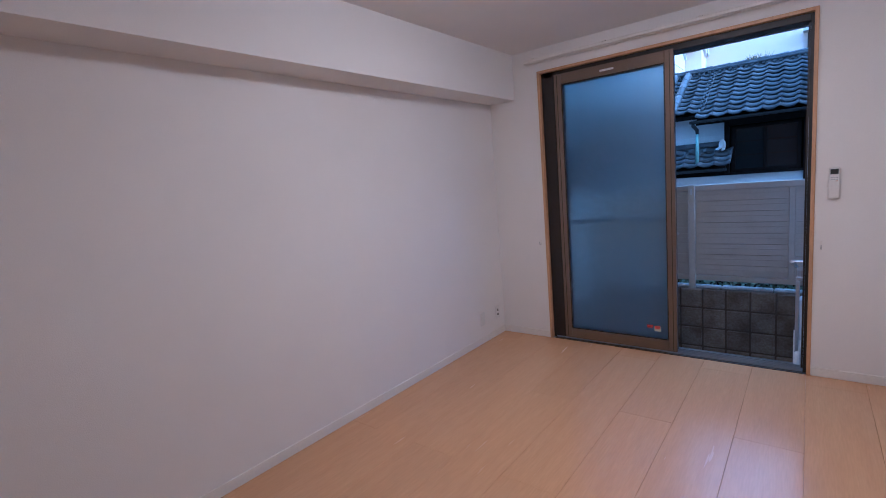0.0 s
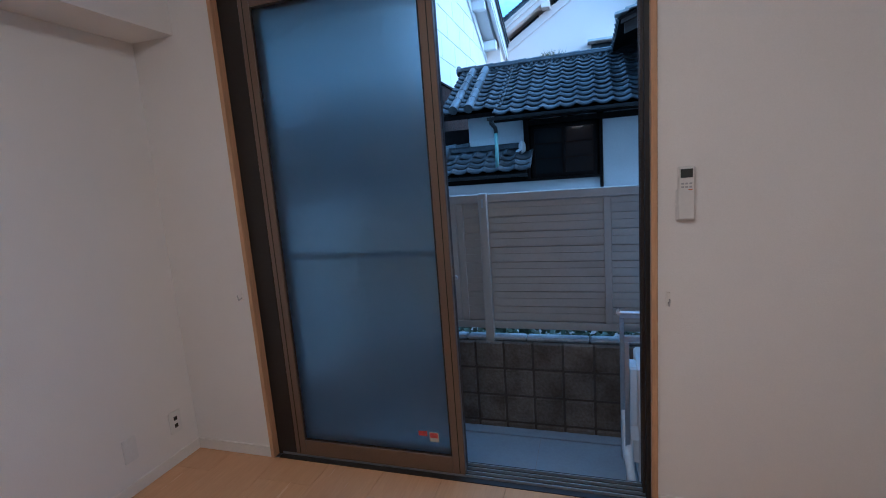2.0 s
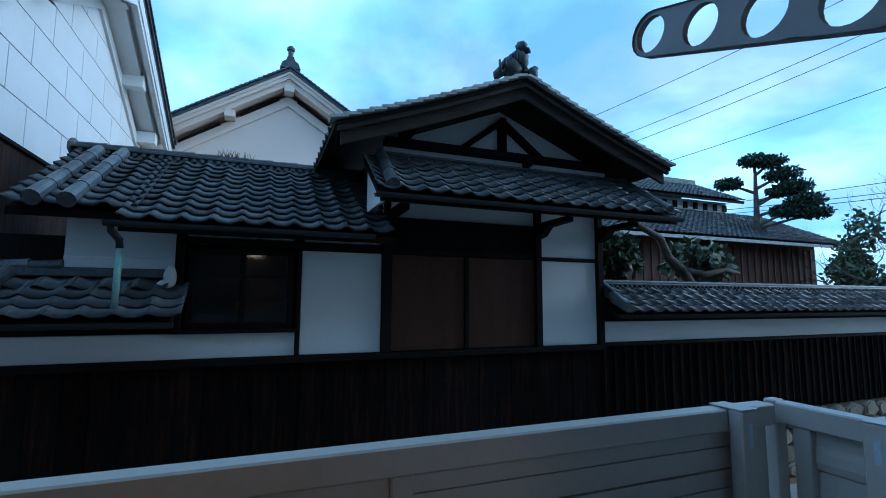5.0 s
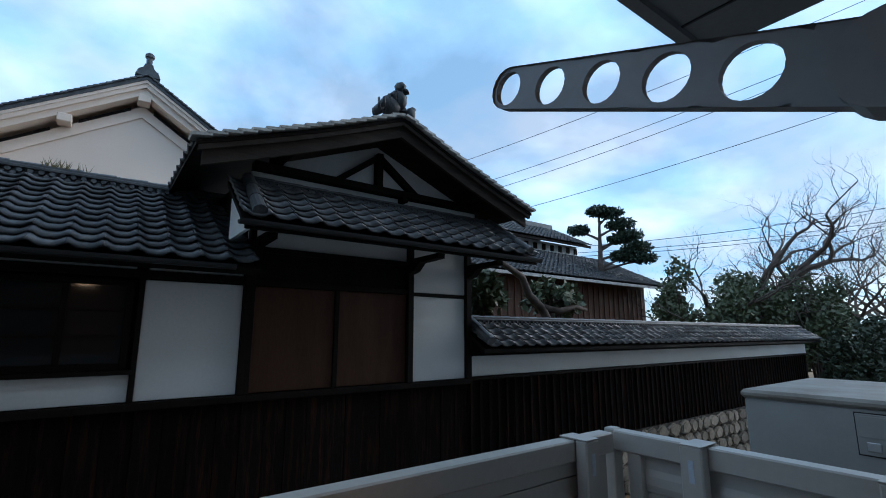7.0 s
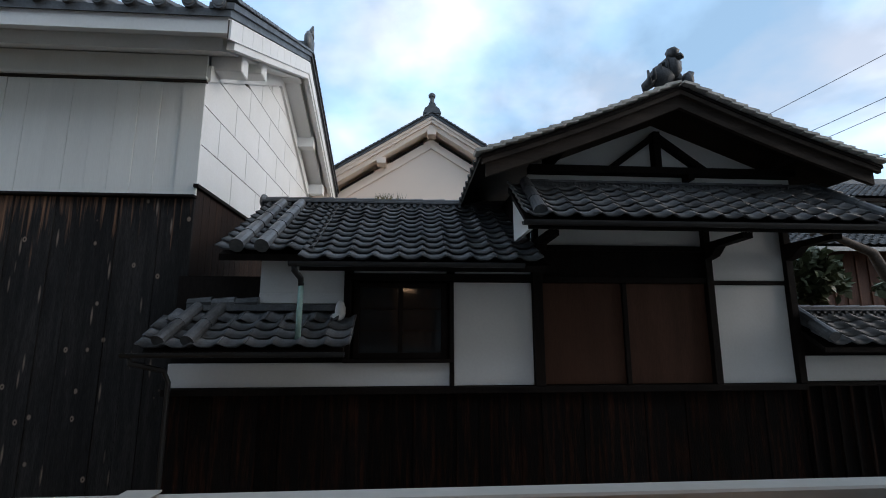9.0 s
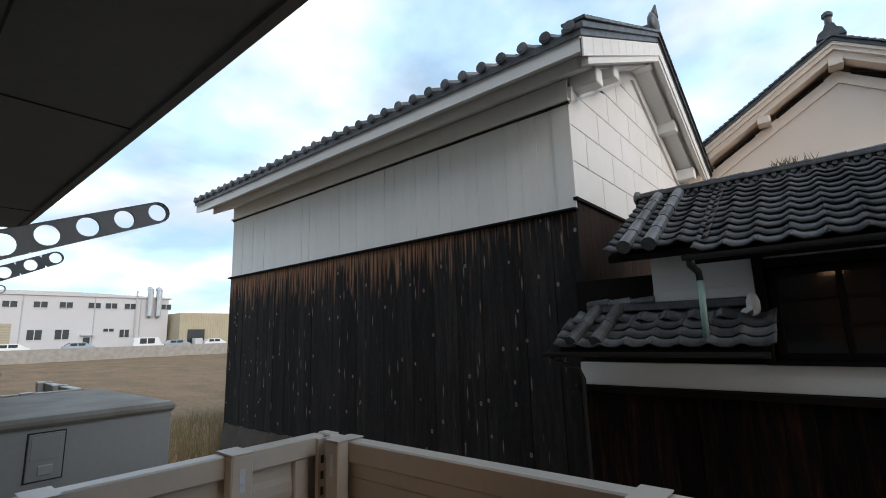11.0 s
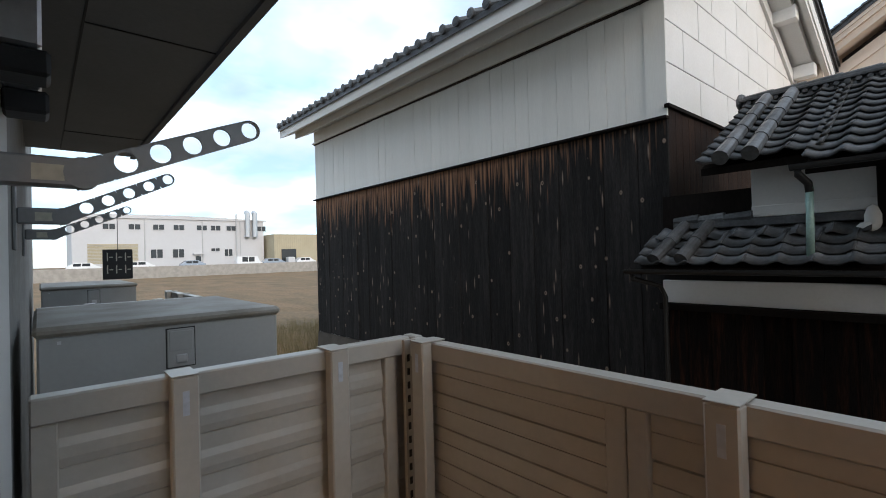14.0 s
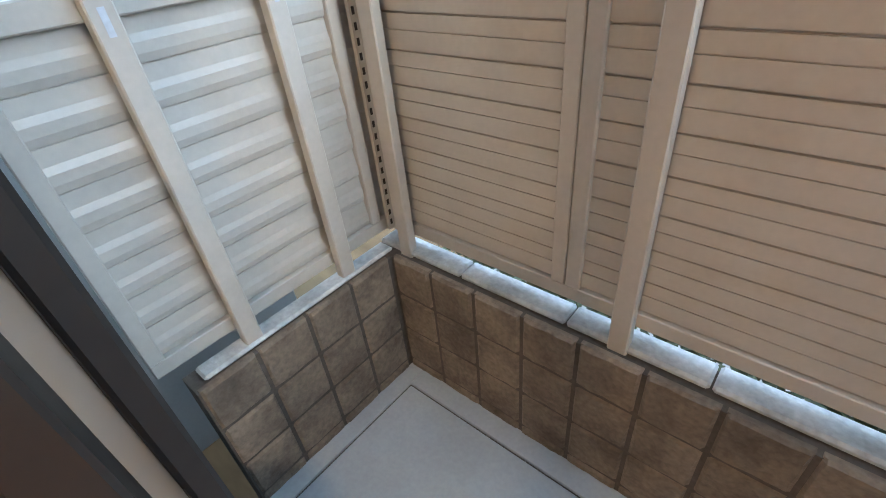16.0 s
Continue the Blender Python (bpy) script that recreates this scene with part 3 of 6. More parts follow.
block_wall = thing("block_wall", (-0.4, 4.9, -0.5), "low wall of brown split-faced blocks round the balcony", "wall", kind="structure")
b = bmesh.new()
box(b, BX0 - 0.11, BX1 + 0.11, BY + 0.0095, BY + 0.13, -0.8, BTOP - 0.012)
box(b, BX0 - 0.11, BX0 - 0.0095, 4.072, BY + 0.012, -0.8, BTOP - 0.012)
box(b, BX1 + 0.0095, BX1 + 0.11, 4.072, BY + 0.012, -0.8, BTOP - 0.012)
part("core", b, MORTAR, block_wall, "recessed mortar")


def split_block(seed):
    """One rough-faced block: 18.4 cm square, face along -y."""
    rnd = random.Random(seed)
    bm = bmesh.new()
    us, w = (-1, -0.9, -0.45, 0, 0.45, 0.9, 1), 0.0885
    n = len(us) - 1
    grid = [[None] * (n + 1) for _ in range(n + 1)]
    for i in range(n + 1):
        for j in range(n + 1):
            rim = i in (0, n) or j in (0, n)
            d = 0.004 if rim else -0.003 - rnd.random() * 0.006
            jit = 0 if rim else rnd.uniform(-0.003, 0.003)
            grid[i][j] = bm.verts.new((w * us[i] + jit, d, w * us[j] + jit))
    for i in range(n):
        for j in range(n):
            bm.faces.new((grid[i][j], grid[i + 1][j], grid[i + 1][j + 1], grid[i][j + 1]))
    back = [bm.verts.new((x, 0.02, z)) for x, z in ((-w, -w), (w, -w), (w, w), (-w, w))]
    rims = ([grid[i][0] for i in range(n + 1)], [grid[n][j] for j in range(n + 1)], [grid[i][n] for i in range(n, -1, -1)], [grid[0][j] for j in range(n, -1, -1)])
    for k, r in enumerate(rims):
        bm.faces.new([back[k]] + r + [back[(k + 1) % 4]])
    return mesh_of("block", bm, BLOCK)


# fences on the block wall
def louvre(x0, x1, z0, z1, ribbed=True, pitch=0.1):
    """A panel of overlapping boards with lips, facing -y, its front at y = 0."""
    bm = bmesh.new()
    n = int(round((z1 - z0) / pitch))
    h = (z1 - z0) / n
    prof = []
    for i in range(n):
        z = z0 + i * h
        if not ribbed:
            prof += [(0.011, z), (0.011, z + 0.004), (0.004, z + 0.0045), (0.0, z + 0.22 * h), (0.001, z + 0.45 * h), (0.006, z + 0.62 * h), (0.009, z + h - 0.0005)]
            continue
        prof += [(0.013, z), (0.013, z + 0.006), (0.0, z + 0.0065), (0.0, z + 0.57 * h), (0.006, z + 0.572 * h), (0.006, z + 0.572 * h + 0.0028), (0.001, z + 0.572 * h + 0.0032), (0.003, z + h - 0.0005)]
    outline = prof + [(0.026, z1), (0.026, z0)]
    prism(bm, outline, "x", x0, x1)
    return bm


def moved(bm, m):
    bm.transform(m)
    return bm


def fence(at, turn, length, posts, stiles, label, ends=(0.0, 0.0), gap=0.33, back=True):
    """A louvred fence along +x from a corner at, turned about z; posts and stiles stand at distances along it."""
    m = Matrix.Translation(at) @ pose(0, 0, 0, 0, 0, turn)
    f = thing("balcony_fence", at, label, "fence", "fences round the balconies")
    top = 1.272
    part("top_rail", moved(B(ends[0], length - ends[1], -0.022, 0.028, top - 0.055, top, bevel=0.004), m), FENCE_WHITE, f)
    part("bottom_rail", moved(B(ends[0], length - ends[1], -0.012, 0.024, gap, gap + 0.05, bevel=0.003), m), FENCE_WHITE, f)
    xs = [ends[0]] + sorted(stiles) + [length - ends[1]]
    for s in stiles:
        part("stile", moved(B(s - 0.022, s + 0.022, -0.014, 0.023, gap + 0.05, top - 0.055, bevel=0.003), m), FENCE_WHITE, f)
    for a, c in zip(xs, xs[1:]):
        if c - a > 0.06:
            part("louvre_panel", moved(louvre(a + 0.022 * (a in stiles), c - 0.022 * (c in stiles), gap + 0.05, top - 0.055, turn == 0), m), FENCE_WHITE, f)
    for p in posts:
        post = part("post", moved(B(p - 0.028, p + 0.028, -0.060, -0.0225, BTOP - 0.02, top + 0.002, bevel=0.004), m), FENCE_WHITE, f)
        part("post_cap", moved(B(p - 0.0285, p + 0.0285, -0.0605, 0.029, top + 0.0025, top + 0.006, bevel=0.001), m), FENCE_WHITE, post)
        part("label_plate", moved(B(p - 0.007, p + 0.007, -0.0608, -0.0602, top - 0.085, top - 0.03), m), LABEL_BLUE, post, "small pale label")
    return f


FY = 4.94
fence((-1.80, FY, 0), 0, 2.74, (0.115, 0.93, 2.56), (0.715, 0.762, 1.69, 2.66), "off-white louvred aluminium fence along the balcony front", ends=(0.03, 0.03), gap=0.365)
fence((-1.82, 4.02, 0), 90, 0.92, (0.265, 0.65), (0.022, 0.85), "off-white louvred aluminium fence at the balcony end", gap=0.355)
fence((0.96, FY, 0), -90, 0.92, (0.245, 0.63), (0.06, 0.895), "off-white louvred aluminium fence at the balcony end", gap=0.355)
corner = thing("corner_post", (-1.81, FY + 0.01, 0.3), "off-white corner post of the balcony fence", "post", "corner posts")
part("post", B(-1.838, -1.772, FY + 0.0, FY + 0.035, 0.34, 1.275, bevel=0.004), FENCE_WHITE, corner)
part("rib", B(-1.800, -1.786, FY - 0.03, FY - 0.001, 0.36, 1.265), FENCE_WHITE, corner)
slots = bmesh.new()
for k in range(20):
    box(slots, -1.7858, -1.7845, FY - 0.022, FY - 0.012, 0.38 + 0.043 * k, 0.402 + 0.043 * k)
tagged(part("slots", slots, RUBBER, corner, "dark slots"), kind="stuff")
corner2 = thing("corner_post", (0.95, FY + 0.01, 0.3), "off-white corner post of the balcony fence", "post", "corner posts")
part("post", B(0.945, 0.985, FY + 0.0, FY + 0.035, 0.34, 1.275, bevel=0.004), FENCE_WHITE, corner2)


# air conditioner outdoor unit on its stand
ac = thing("outdoor_unit", (0.36, 4.45, BFLOOR), "pale outdoor air conditioner unit in the balcony corner", "air conditioner")
part("casing", B(0.0, 0.78, 4.29, 4.60, -0.24, 0.40, bevel=0.012), PLASTIC, ac)
part("valve_cover", B(-0.045, -0.001, 4.30, 4.42, 0.08, 0.40, bevel=0.010), PLASTIC, ac)
b = bmesh.new()
prism(b, [(4.28, -0.10), (4.42, -0.10), (4.42, 0.10), (4.36, 0.14), (4.31, 0.09), (4.28, 0.02)], "x", -0.075, -0.001)
part("pipe_cover", b, PLASTIC, ac)
part("hose", tube(bmesh.new(), [(-0.05, 4.29, 0.02), (-0.052, 4.25, -0.05), (-0.04, 4.18, -0.18), (0.0, 4.08, -0.27), (0.06, 4.02, -0.29)], 0.022, 10), PLASTIC, ac, "white insulated hose", True)
b = bmesh.new()
for k in range(12):
    box(b, 0.10 + 0.048 * k, 0.115 + 0.048 * k, 4.284, 4.289, -0.16, 0.34)
part("grille", b, GREY_PLASTIC, ac, "ribbed fan grille")
for x in (0.1, 0.68):
    part("foot", B(x - 0.04, x + 0.04, 4.27, 4.62, BFLOOR + 0.0245, -0.241, bevel=0.006), GREY_PLASTIC, ac)
stand = thing("metal_stand", (0.3, 4.45, BFLOOR), "silver aluminium stand over the outdoor unit", "stand")
for x in (-0.055, 0.83):
    for y in (4.27, 4.64):
        part("leg", B(x - 0.012, x + 0.012, y - 0.012, y + 0.012, BFLOOR + 0.0245, 0.55, bevel=0.003), SILVER, stand)
for y in (4.27, 4.64):
    part("rail", B(-0.067, 0.842, y - 0.014, y + 0.014, 0.551, 0.579, bevel=0.003), SILVER, stand)
for x in (-0.09, 0.07):
    part("arm", tube(bmesh.new(), [(x, 4.24, 0.70), (x + 0.02, 4.66, 0.585)], 0.012, 8), SILVER, stand)
part("bar", tube(bmesh.new(), [(-0.09, 4.245, 0.70), (0.2, 4.245, 0.70)], 0.008, 8), SILVER, stand)


# laundry-pole arms
def pole_arm(x, tip_y, tip_z, name_label, scale=1.0, y0=4.105, z0=1.708):
    a = thing("laundry_arm", (x, WALL_OUT, 1.66), name_label, "laundry arm", "laundry-pole arms")
    d = Vector((0, tip_y - y0, tip_z - z0))
    length = d.length
    ang = math.degrees(math.atan2(d.z, d.y))
    bm = bmesh.new()
    w0, w1, n = 0.027 * scale, 0.0235 * scale, 5
    out = []
    for k in range(9):
        t = math.pi / 2 - math.pi * k / 8
        out.append((length + 0.0 + w1 * math.cos(t), w1 * math.sin(t)))
    outline = [(-0.02, w0)] + out + [(-0.02, -w0)]
    # plate with round holes: a ring of quads round each hole, cell by cell
    first = 0.077 * scale
    step = (length - first) / (n - 1)
    def half(u):
        return w0 + (w1 - w0) * min(max(u / length, 0), 1)
    for side in (-0.004, 0.004):
        cells = [(-0.02, first - step / 2)] + [(first + step * (k - 0.5), first + step * (k + 0.5)) for k in range(n - 1)]
        u0, u1 = cells[0]
        bm.faces.new([bm.verts.new((side, u, v)) for u, v in ((u0, -half(u0)), (u1, -half(u1)), (u1, half(u1)), (u0, half(u0)))])
        for k in range(n):
            c = first + step * k
            r = half(c) * 0.80
            segs = 20
            ring, rim = [], []
            for q in range(segs):
                t = 2 * math.pi * q / segs
                cu, sv = math.cos(t), math.sin(t)
                ring.append((c + r * cu, r * sv))
                last = k == n - 1 and cu > 0
                if last:
                    rim.append((c + half(c) * cu, half(c) * sv))
                else:
                    e = step / 2
                    f = min(e / max(abs(cu), 1e-6), half(c) / max(abs(sv), 1e-6))
                    u = c + f * cu
                    rim.append((u, math.copysign(half(u), sv) if abs(f * abs(sv) - half(c)) < 1e-6 else f * sv))
            va = [bm.verts.new((side, u, v)) for u, v in ring]
            vb = [bm.verts.new((side, u, v)) for u, v in rim]
            for q in range(segs):
                bm.faces.new((va[q], va[(q + 1) % segs], vb[(q + 1) % segs], vb[q]))
    for k in range(n):
        c = first + step * k
        r = half(c) * 0.80
        for q in range(20):
            t0, t1 = 2 * math.pi * q / 20, 2 * math.pi * (q + 1) / 20
            bm.faces.new([bm.verts.new(p) for p in ((-0.004, c + r * math.cos(t0), r * math.sin(t0)), (0.004, c + r * math.cos(t0), r * math.sin(t0)), (0.004, c + r * math.cos(t1), r * math.sin(t1)), (-0.004, c + r * math.cos(t1), r * math.sin(t1)))])
    for (u0, v0), (u1, v1) in zip(outline, outline[1:]):
        bm.faces.new([bm.verts.new(p) for p in ((-0.007, u0, v0), (0.007, u0, v0), (0.007, u1, v1), (-0.007, u1, v1))])
    bmesh.ops.remove_doubles(bm, verts=bm.verts, dist=0.0003)
    bm.transform(Matrix.Translation((x, y0, z0)) @ pose(0, 0, 0, ang, 0, 0))
    part("arm", bm, GREY_ARM, a, "grey arm with five round holes")
    bm = bmesh.new()
    bmesh.ops.create_cone(bm, cap_ends=True, segments=24, radius1=0.030 * scale, radius2=0.030 * scale, depth=0.034, matrix=Matrix.Translation((x, y0, z0)) @ pose(0, 0, 0, 0, 90, 0))
    part("hinge", bm, GREY_ARM, a)
    part("bracket", B(x - 0.015, x + 0.015, WALL_OUT + 0.012, y0, z0 - 0.029, z0 + 0.028, bevel=0.005), GREY_ARM, a)
    part("wall_plate", B(x - 0.03, x + 0.03, WALL_OUT + 0.0005, WALL_OUT + 0.012, z0 - 0.12, z0 + 0.10, bevel=0.003), GREY_ARM, a)
    part("label_plate", B(x + 0.0152, x + 0.0162, y0 - 0.075, y0 - 0.028, z0 - 0.018, z0 + 0.012), PALE_STICKER, a, "pale printed label")
    return a


GREY_ARM = material("grey_cast_arm", (0.27, 0.275, 0.28), 0.45, 0.3, var=0.06, bump=0.03)
pole_arm(0.063, 4.464, 1.869, "grey laundry-pole arm with round holes on the outer wall", 1.15, 4.111, 1.731)
pole_arm(-1.72, 4.422, 1.841, "grey laundry-pole arm with round holes on the outer wall")
pole_arm(-2.75, 4.44, 1.87, "grey laundry-pole arm of the neighbouring balcony")
pole_arm(-4.012, 4.45, 1.86, "grey laundry-pole arm of a farther balcony")

# downpipe with black collars beside the window
dp = thing("wall_bracket", (-1.95, 4.0, 1.9), "tall dark lamp housing with silver edges on the outer wall", "bracket")
part("body", B(-2.03, -1.95, WALL_OUT + 0.001, 4.05, 2.02, 2.40, bevel=0.008), SILVER, dp)
part("collar", B(-2.04, -1.94, WALL_OUT + 0.001, 4.065, 1.955, 2.015, bevel=0.008), RUBBER, dp, "black collar")
part("collar", B(-2.28, -2.18, WALL_OUT + 0.001, 4.065, 1.93, 1.99, bevel=0.008), RUBBER, dp, "black collar")
part("body", B(-2.27, -2.19, WALL_OUT + 0.001, 4.05, 1.995, 2.40, bevel=0.008), SILVER, dp)


# heater cabinets, neighbour fences
def heater(x0, x1, y0, y1, top, door_side):
    h = thing("utility_box", ((x0 + x1) / 2, (y0 + y1) / 2, -0.8), "pale grey metal utility cabinet beside the balcony", "cabinet", "utility cabinets")
    part("body", B(x0, x1, y0, y1, -0.8, top - 0.035, bevel=0.006), CABINET, h)
    part("lid", B(x0 - 0.012, x1 + 0.012, y0 - 0.012, y1 + 0.012, top - 0.0345, top, bevel=0.012), LID_PAINT, h, "dusty lid")
    if door_side:
        xf = x1 if door_side > 0 else x0
        s = door_side
        def slab(y_a, y_b, z_a, z_b, d0, d1, bev):
            xa, xb = sorted((xf + s * d0, xf + s * d1))
            return B(xa, xb, y_a, y_b, z_a, z_b, bevel=bev)
        ym = y0 + 0.52 * (y1 - y0)
        part("hatch_gap", slab(ym - 0.044, ym + 0.054, top - 0.194, top - 0.046, 0.0003, 0.002, 0), RUBBER, h)
        hatch = part("hatch", slab(ym - 0.04, ym + 0.05, top - 0.19, top - 0.05, 0.0022, 0.007, 0.002), CABINET, h)
        part("hatch_frame", slab(ym - 0.033, ym + 0.043, top - 0.13, top - 0.058, 0.0072, 0.010, 0.001), CABINET, hatch)
        part("lock", slab(ym - 0.012, ym + 0.026, top - 0.175, top - 0.145, 0.0065, 0.012, 0.002), SILVER, hatch, "silver latch")
        part("bolt", slab(y0 + 0.05, y0 + 0.06, top - 0.06, top - 0.05, 0.0005, 0.004, 0), SILVER, h)
    return h


LID_PAINT = material("dusty_cabinet_top", (0.30, 0.28, 0.245), 0.6, var=0.08, scale=5, bump=0.05, second=(0.20, 0.175, 0.14))
CABINET = material("pale_grey_cabinet_paint", (0.34, 0.345, 0.335), 0.45, var=0.03, scale=3, bump=0.02, second=(0.29, 0.285, 0.27))
heater(-3.45, -2.55, 4.03, 4.80, 1.335, 1)
heater(1.90, 2.75, 4.10, 4.95, 1.325, -1)
heater(-7.6, -6.2, 4.05, 4.78, 1.335, 1)
for nx0, nx1 in ((-5.62, -4.36), (-9.25, -7.85)):
    nb = thing("block_wall", (nx0, FY, -0.8), "low block wall under a neighbouring balcony fence", "wall", kind="structure")
    part("core", B(nx0, nx1, FY - 0.05, FY + 0.06, -0.8, BTOP, bevel=0.006), BLOCK, nb)
    part("core", B(nx1 - 0.1, nx1, 4.0, FY - 0.051, -0.8, BTOP, bevel=0.006), BLOCK, nb)
    part("bar", B(nx0 + 0.2, nx0 + 0.26, FY - 0.03, FY + 0.02, BTOP, 0.34), FENCE_WHITE, nb)
    part("bar", B(nx1 - 0.08, nx1 - 0.03, 4.3, 4.36, BTOP, 0.34), FENCE_WHITE, nb)
fence((-5.6, FY, 0), 0, 1.2, (0.3, 0.75), (), "off-white louvred fence of the neighbouring balcony", ends=(0.03, 0.03))
fence((-4.40, 4.02, 0), 90, 0.92, (0.265, 0.65), (0.022, 0.85), "off-white louvred fence at the neighbouring balcony end")
fence((-9.2, FY, 0), 0, 1.3, (0.3, 0.75), (), "off-white louvred fence of a farther balcony", ends=(0.03, 0.03))

sign = thing("hanging_sign", (-3.95, 4.4, 1.4), "small black square sign hanging from the laundry arm", "sign")
part("plate", B(-4.02, -4.005, 4.325, 4.475, 1.44, 1.62, bevel=0.003), BLACK_SIGN, sign)
part("string", tube(bmesh.new(), [(-4.012, 4.40, 1.62), (-4.012, 4.40, 1.825)], 0.002, 5), RUBBER, sign)
b = bmesh.new()
for r in range(2):
    for c in range(3):
        y, z = 4.345 + 0.045 * c, 1.475 + 0.075 * r
        box(b, -4.0048, -4.0036, y, y + 0.006, z, z + 0.05)
        box(b, -4.0048, -4.0036, y + 0.012, y + 0.03, z + 0.02, z + 0.026)
part("marks", b, PALE_STICKER, sign, "illegible pale marks")

# ---- ground and distance ----
def ground_sheet():
    bm = bmesh.new()
    xs = [-600, -300, -150, -89] + [-88 + 2 * i for i in range(62)] + [60, 150, 300, 600]
    ys = [-600, -200, -60, -20, 0, 4, 8] + [9 + 1.5 * i for i in range(30)] + [80, 150, 300, 600]
    grid = [[bm.verts.new((x, y, -0.8 + (0.10 * noise.noise(Vector((x * 0.3, y * 0.5, 3))) if -88 < x < -9 and 4 < y < 60 else 0))) for y in ys] for x in xs]
    for i in range(len(xs) - 1):
        for j in range(len(ys) - 1):
            bm.faces.new((grid[i][j], grid[i + 1][j], grid[i + 1][j + 1], grid[i][j + 1]))
    return bm


setting("ground", ground_sheet(), SOIL, "bare brown ploughed field and soil", "ground")
setting("lane", B(-2.2, 40, 5.05, 8.2, -0.79, -0.77), CONCRETE, "narrow concrete lane between the houses", "lane")

# ---- roof tiles ----
TW, TL, EXPO = 0.205, 0.225, 0.178


def tile_mesh():
    bm = bmesh.new()
    n = 9
    rows = []
    for y, lift in ((0.0, 0.036), (TL, 0.004)):
        top = []
        for k in range(n + 1):
            x = -0.006 + (TW + 0.012) * k / n
            p = 2 * math.pi * x / TW
            top.append((x, y, lift + 0.016 * math.cos(p) + 0.006 * math.cos(2 * p)))
        rows.append((top, [(x, yy + (0.012 if y == 0 else 0), z - 0.021) for x, yy, z in top]))
    v = [[[bm.verts.new(p) for p in line] for line in r] for r in rows]
    for k in range(n):
        bm.faces.new((v[0][0][k], v[0][0][k + 1], v[1][0][k + 1], v[1][0][k]))
        bm.faces.new((v[0][1][k + 1], v[0][1][k], v[1][1][k], v[1][1][k + 1]))
        bm.faces.new((v[0][1][k], v[0][1][k + 1], v[0][0][k + 1], v[0][0][k]))
    bm.faces.new((v[0][1][0], v[0][0][0], v[1][0][0], v[1][1][0]))
    bm.faces.new((v[0][0][n], v[0][1][n], v[1][1][n], v[1][0][n]))
    me = mesh_of("tile", bm, TILE)
    for p in me.polygons:
        p.use_smooth = abs(p.normal.z) > 0.3
    return me


TILE_MESH = tile_mesh()
rt = random.Random(5)


def slope_matrix(origin, u, v):
    u, v = Vector(u).normalized(), Vector(v).normalized()
    m = Matrix((u, v, u.cross(v))).transposed().to_4x4()
    return Matrix.Translation(origin) @ m


def tiles(parent, origin, u, v, cols, rows, skip=None, pieces=True, expo=EXPO):
    """Tiles laid from an eave corner, u along the eave, v up the slope."""
    base = slope_matrix(origin, u, v)
    joined = None if pieces else bmesh.new()
    for r in range(rows):
        for c in range(cols):
            if skip and skip(c, r):
                continue
            m = base @ pose(c * TW, r * expo, 0.012, rt.uniform(-0.7, 0.7), rt.uniform(-1.2, 1.2), rt.uniform(-0.6, 0.6))
            if pieces:
                piece("tile", TILE_MESH, m, parent)
            else:
                t = TILE_MESH.copy()
                t.transform(m)
                joined.from_mesh(t)
                bpy.data.meshes.remove(t)
    if not pieces:
        ob = part("tiles", joined, TILE, parent)
        tagged(ob, kind="stuff")


def roll(parent, a, b_, r=0.055, n=5):
    """A row of round cover tiles from a down to b_, each a little proud of the next."""
    a, b_ = Vector(a), Vector(b_)
    for k in range(n):
        p, q = a.lerp(b_, k / n), a.lerp(b_, (k + 1.04) / n)
        part("cover_tile", tube(bmesh.new(), [p, q], [r * 0.94, r * 1.04], 12), TILE, parent, smooth=False)


def ridge(parent, p0, p1, width, height, lattice=True):
    """A built-up ridge along x: flat courses, a row of half-rounds and a round cap."""
    x0, y, z = p0
    x1 = p1[0]
    for k, (w, h) in enumerate(((1.1, 0.0), (0.9, 0.15), (1.0, 0.66))):
        part("ridge_course", B(x0, x1, y - width * w / 2, y + width * w / 2, z + height * h, z + height * (h + 0.14), bevel=0.004), TILE, parent)
    part("ridge_core", B(x0 + 0.01, x1 - 0.01, y - width * 0.28, y + width * 0.28, z, z + height * 0.95), TILE, parent)
    if lattice:
        bm = bmesh.new()
        n = int((x1 - x0) / 0.075)
        for k in range(n):
            c = x0 + (k + 0.5) * (x1 - x0) / n
            for off, zz in ((0.0, 0.37), (0.5, 0.57)):
                q = c + off * (x1 - x0) / n
                tube(bm, [(q, y - width * 0.46, z + height * zz), (q, y - width * 0.2, z + height * zz)], height * 0.115, 8)
        tagged(part("ridge_pattern", bm, TILE, parent), kind="stuff")
    n = max(int((x1 - x0) / 0.26), 1)
    for k in range(n):
        a = x0 + (x1 - x0) * k / n
        part("ridge_cap", tube(bmesh.new(), [(a, y, z + height * 0.86), (a + (x1 - x0) / n * 1.03, y, z + height * 0.86)], [width * 0.19, width * 0.24], 10), TILE, parent)


def plank_mesh(w, h, d=0.016, mat=BLACK_BOARD):
    bm = bmesh.new()
    box(bm, 0, w, -d, 0, 0, h)
    return mesh_of("plank", bm, mat)


def planks(parent, x0, x1, y, z0, z1, width, mat, gap=0.004, d=0.016, seed=1):
    """Upright boards side by side on a wall that faces -y."""
    rnd = random.Random(seed)
    n = int(round((x1 - x0) / width))
    w = (x1 - x0) / n
    meshes = [plank_mesh(w - gap, z1 - z0, d + k * 0.004, mat) for k in range(3)]
    for k in range(n):
        piece("plank", rnd.choice(meshes), pose(x0 + k * w + gap / 2, y, z0), parent)


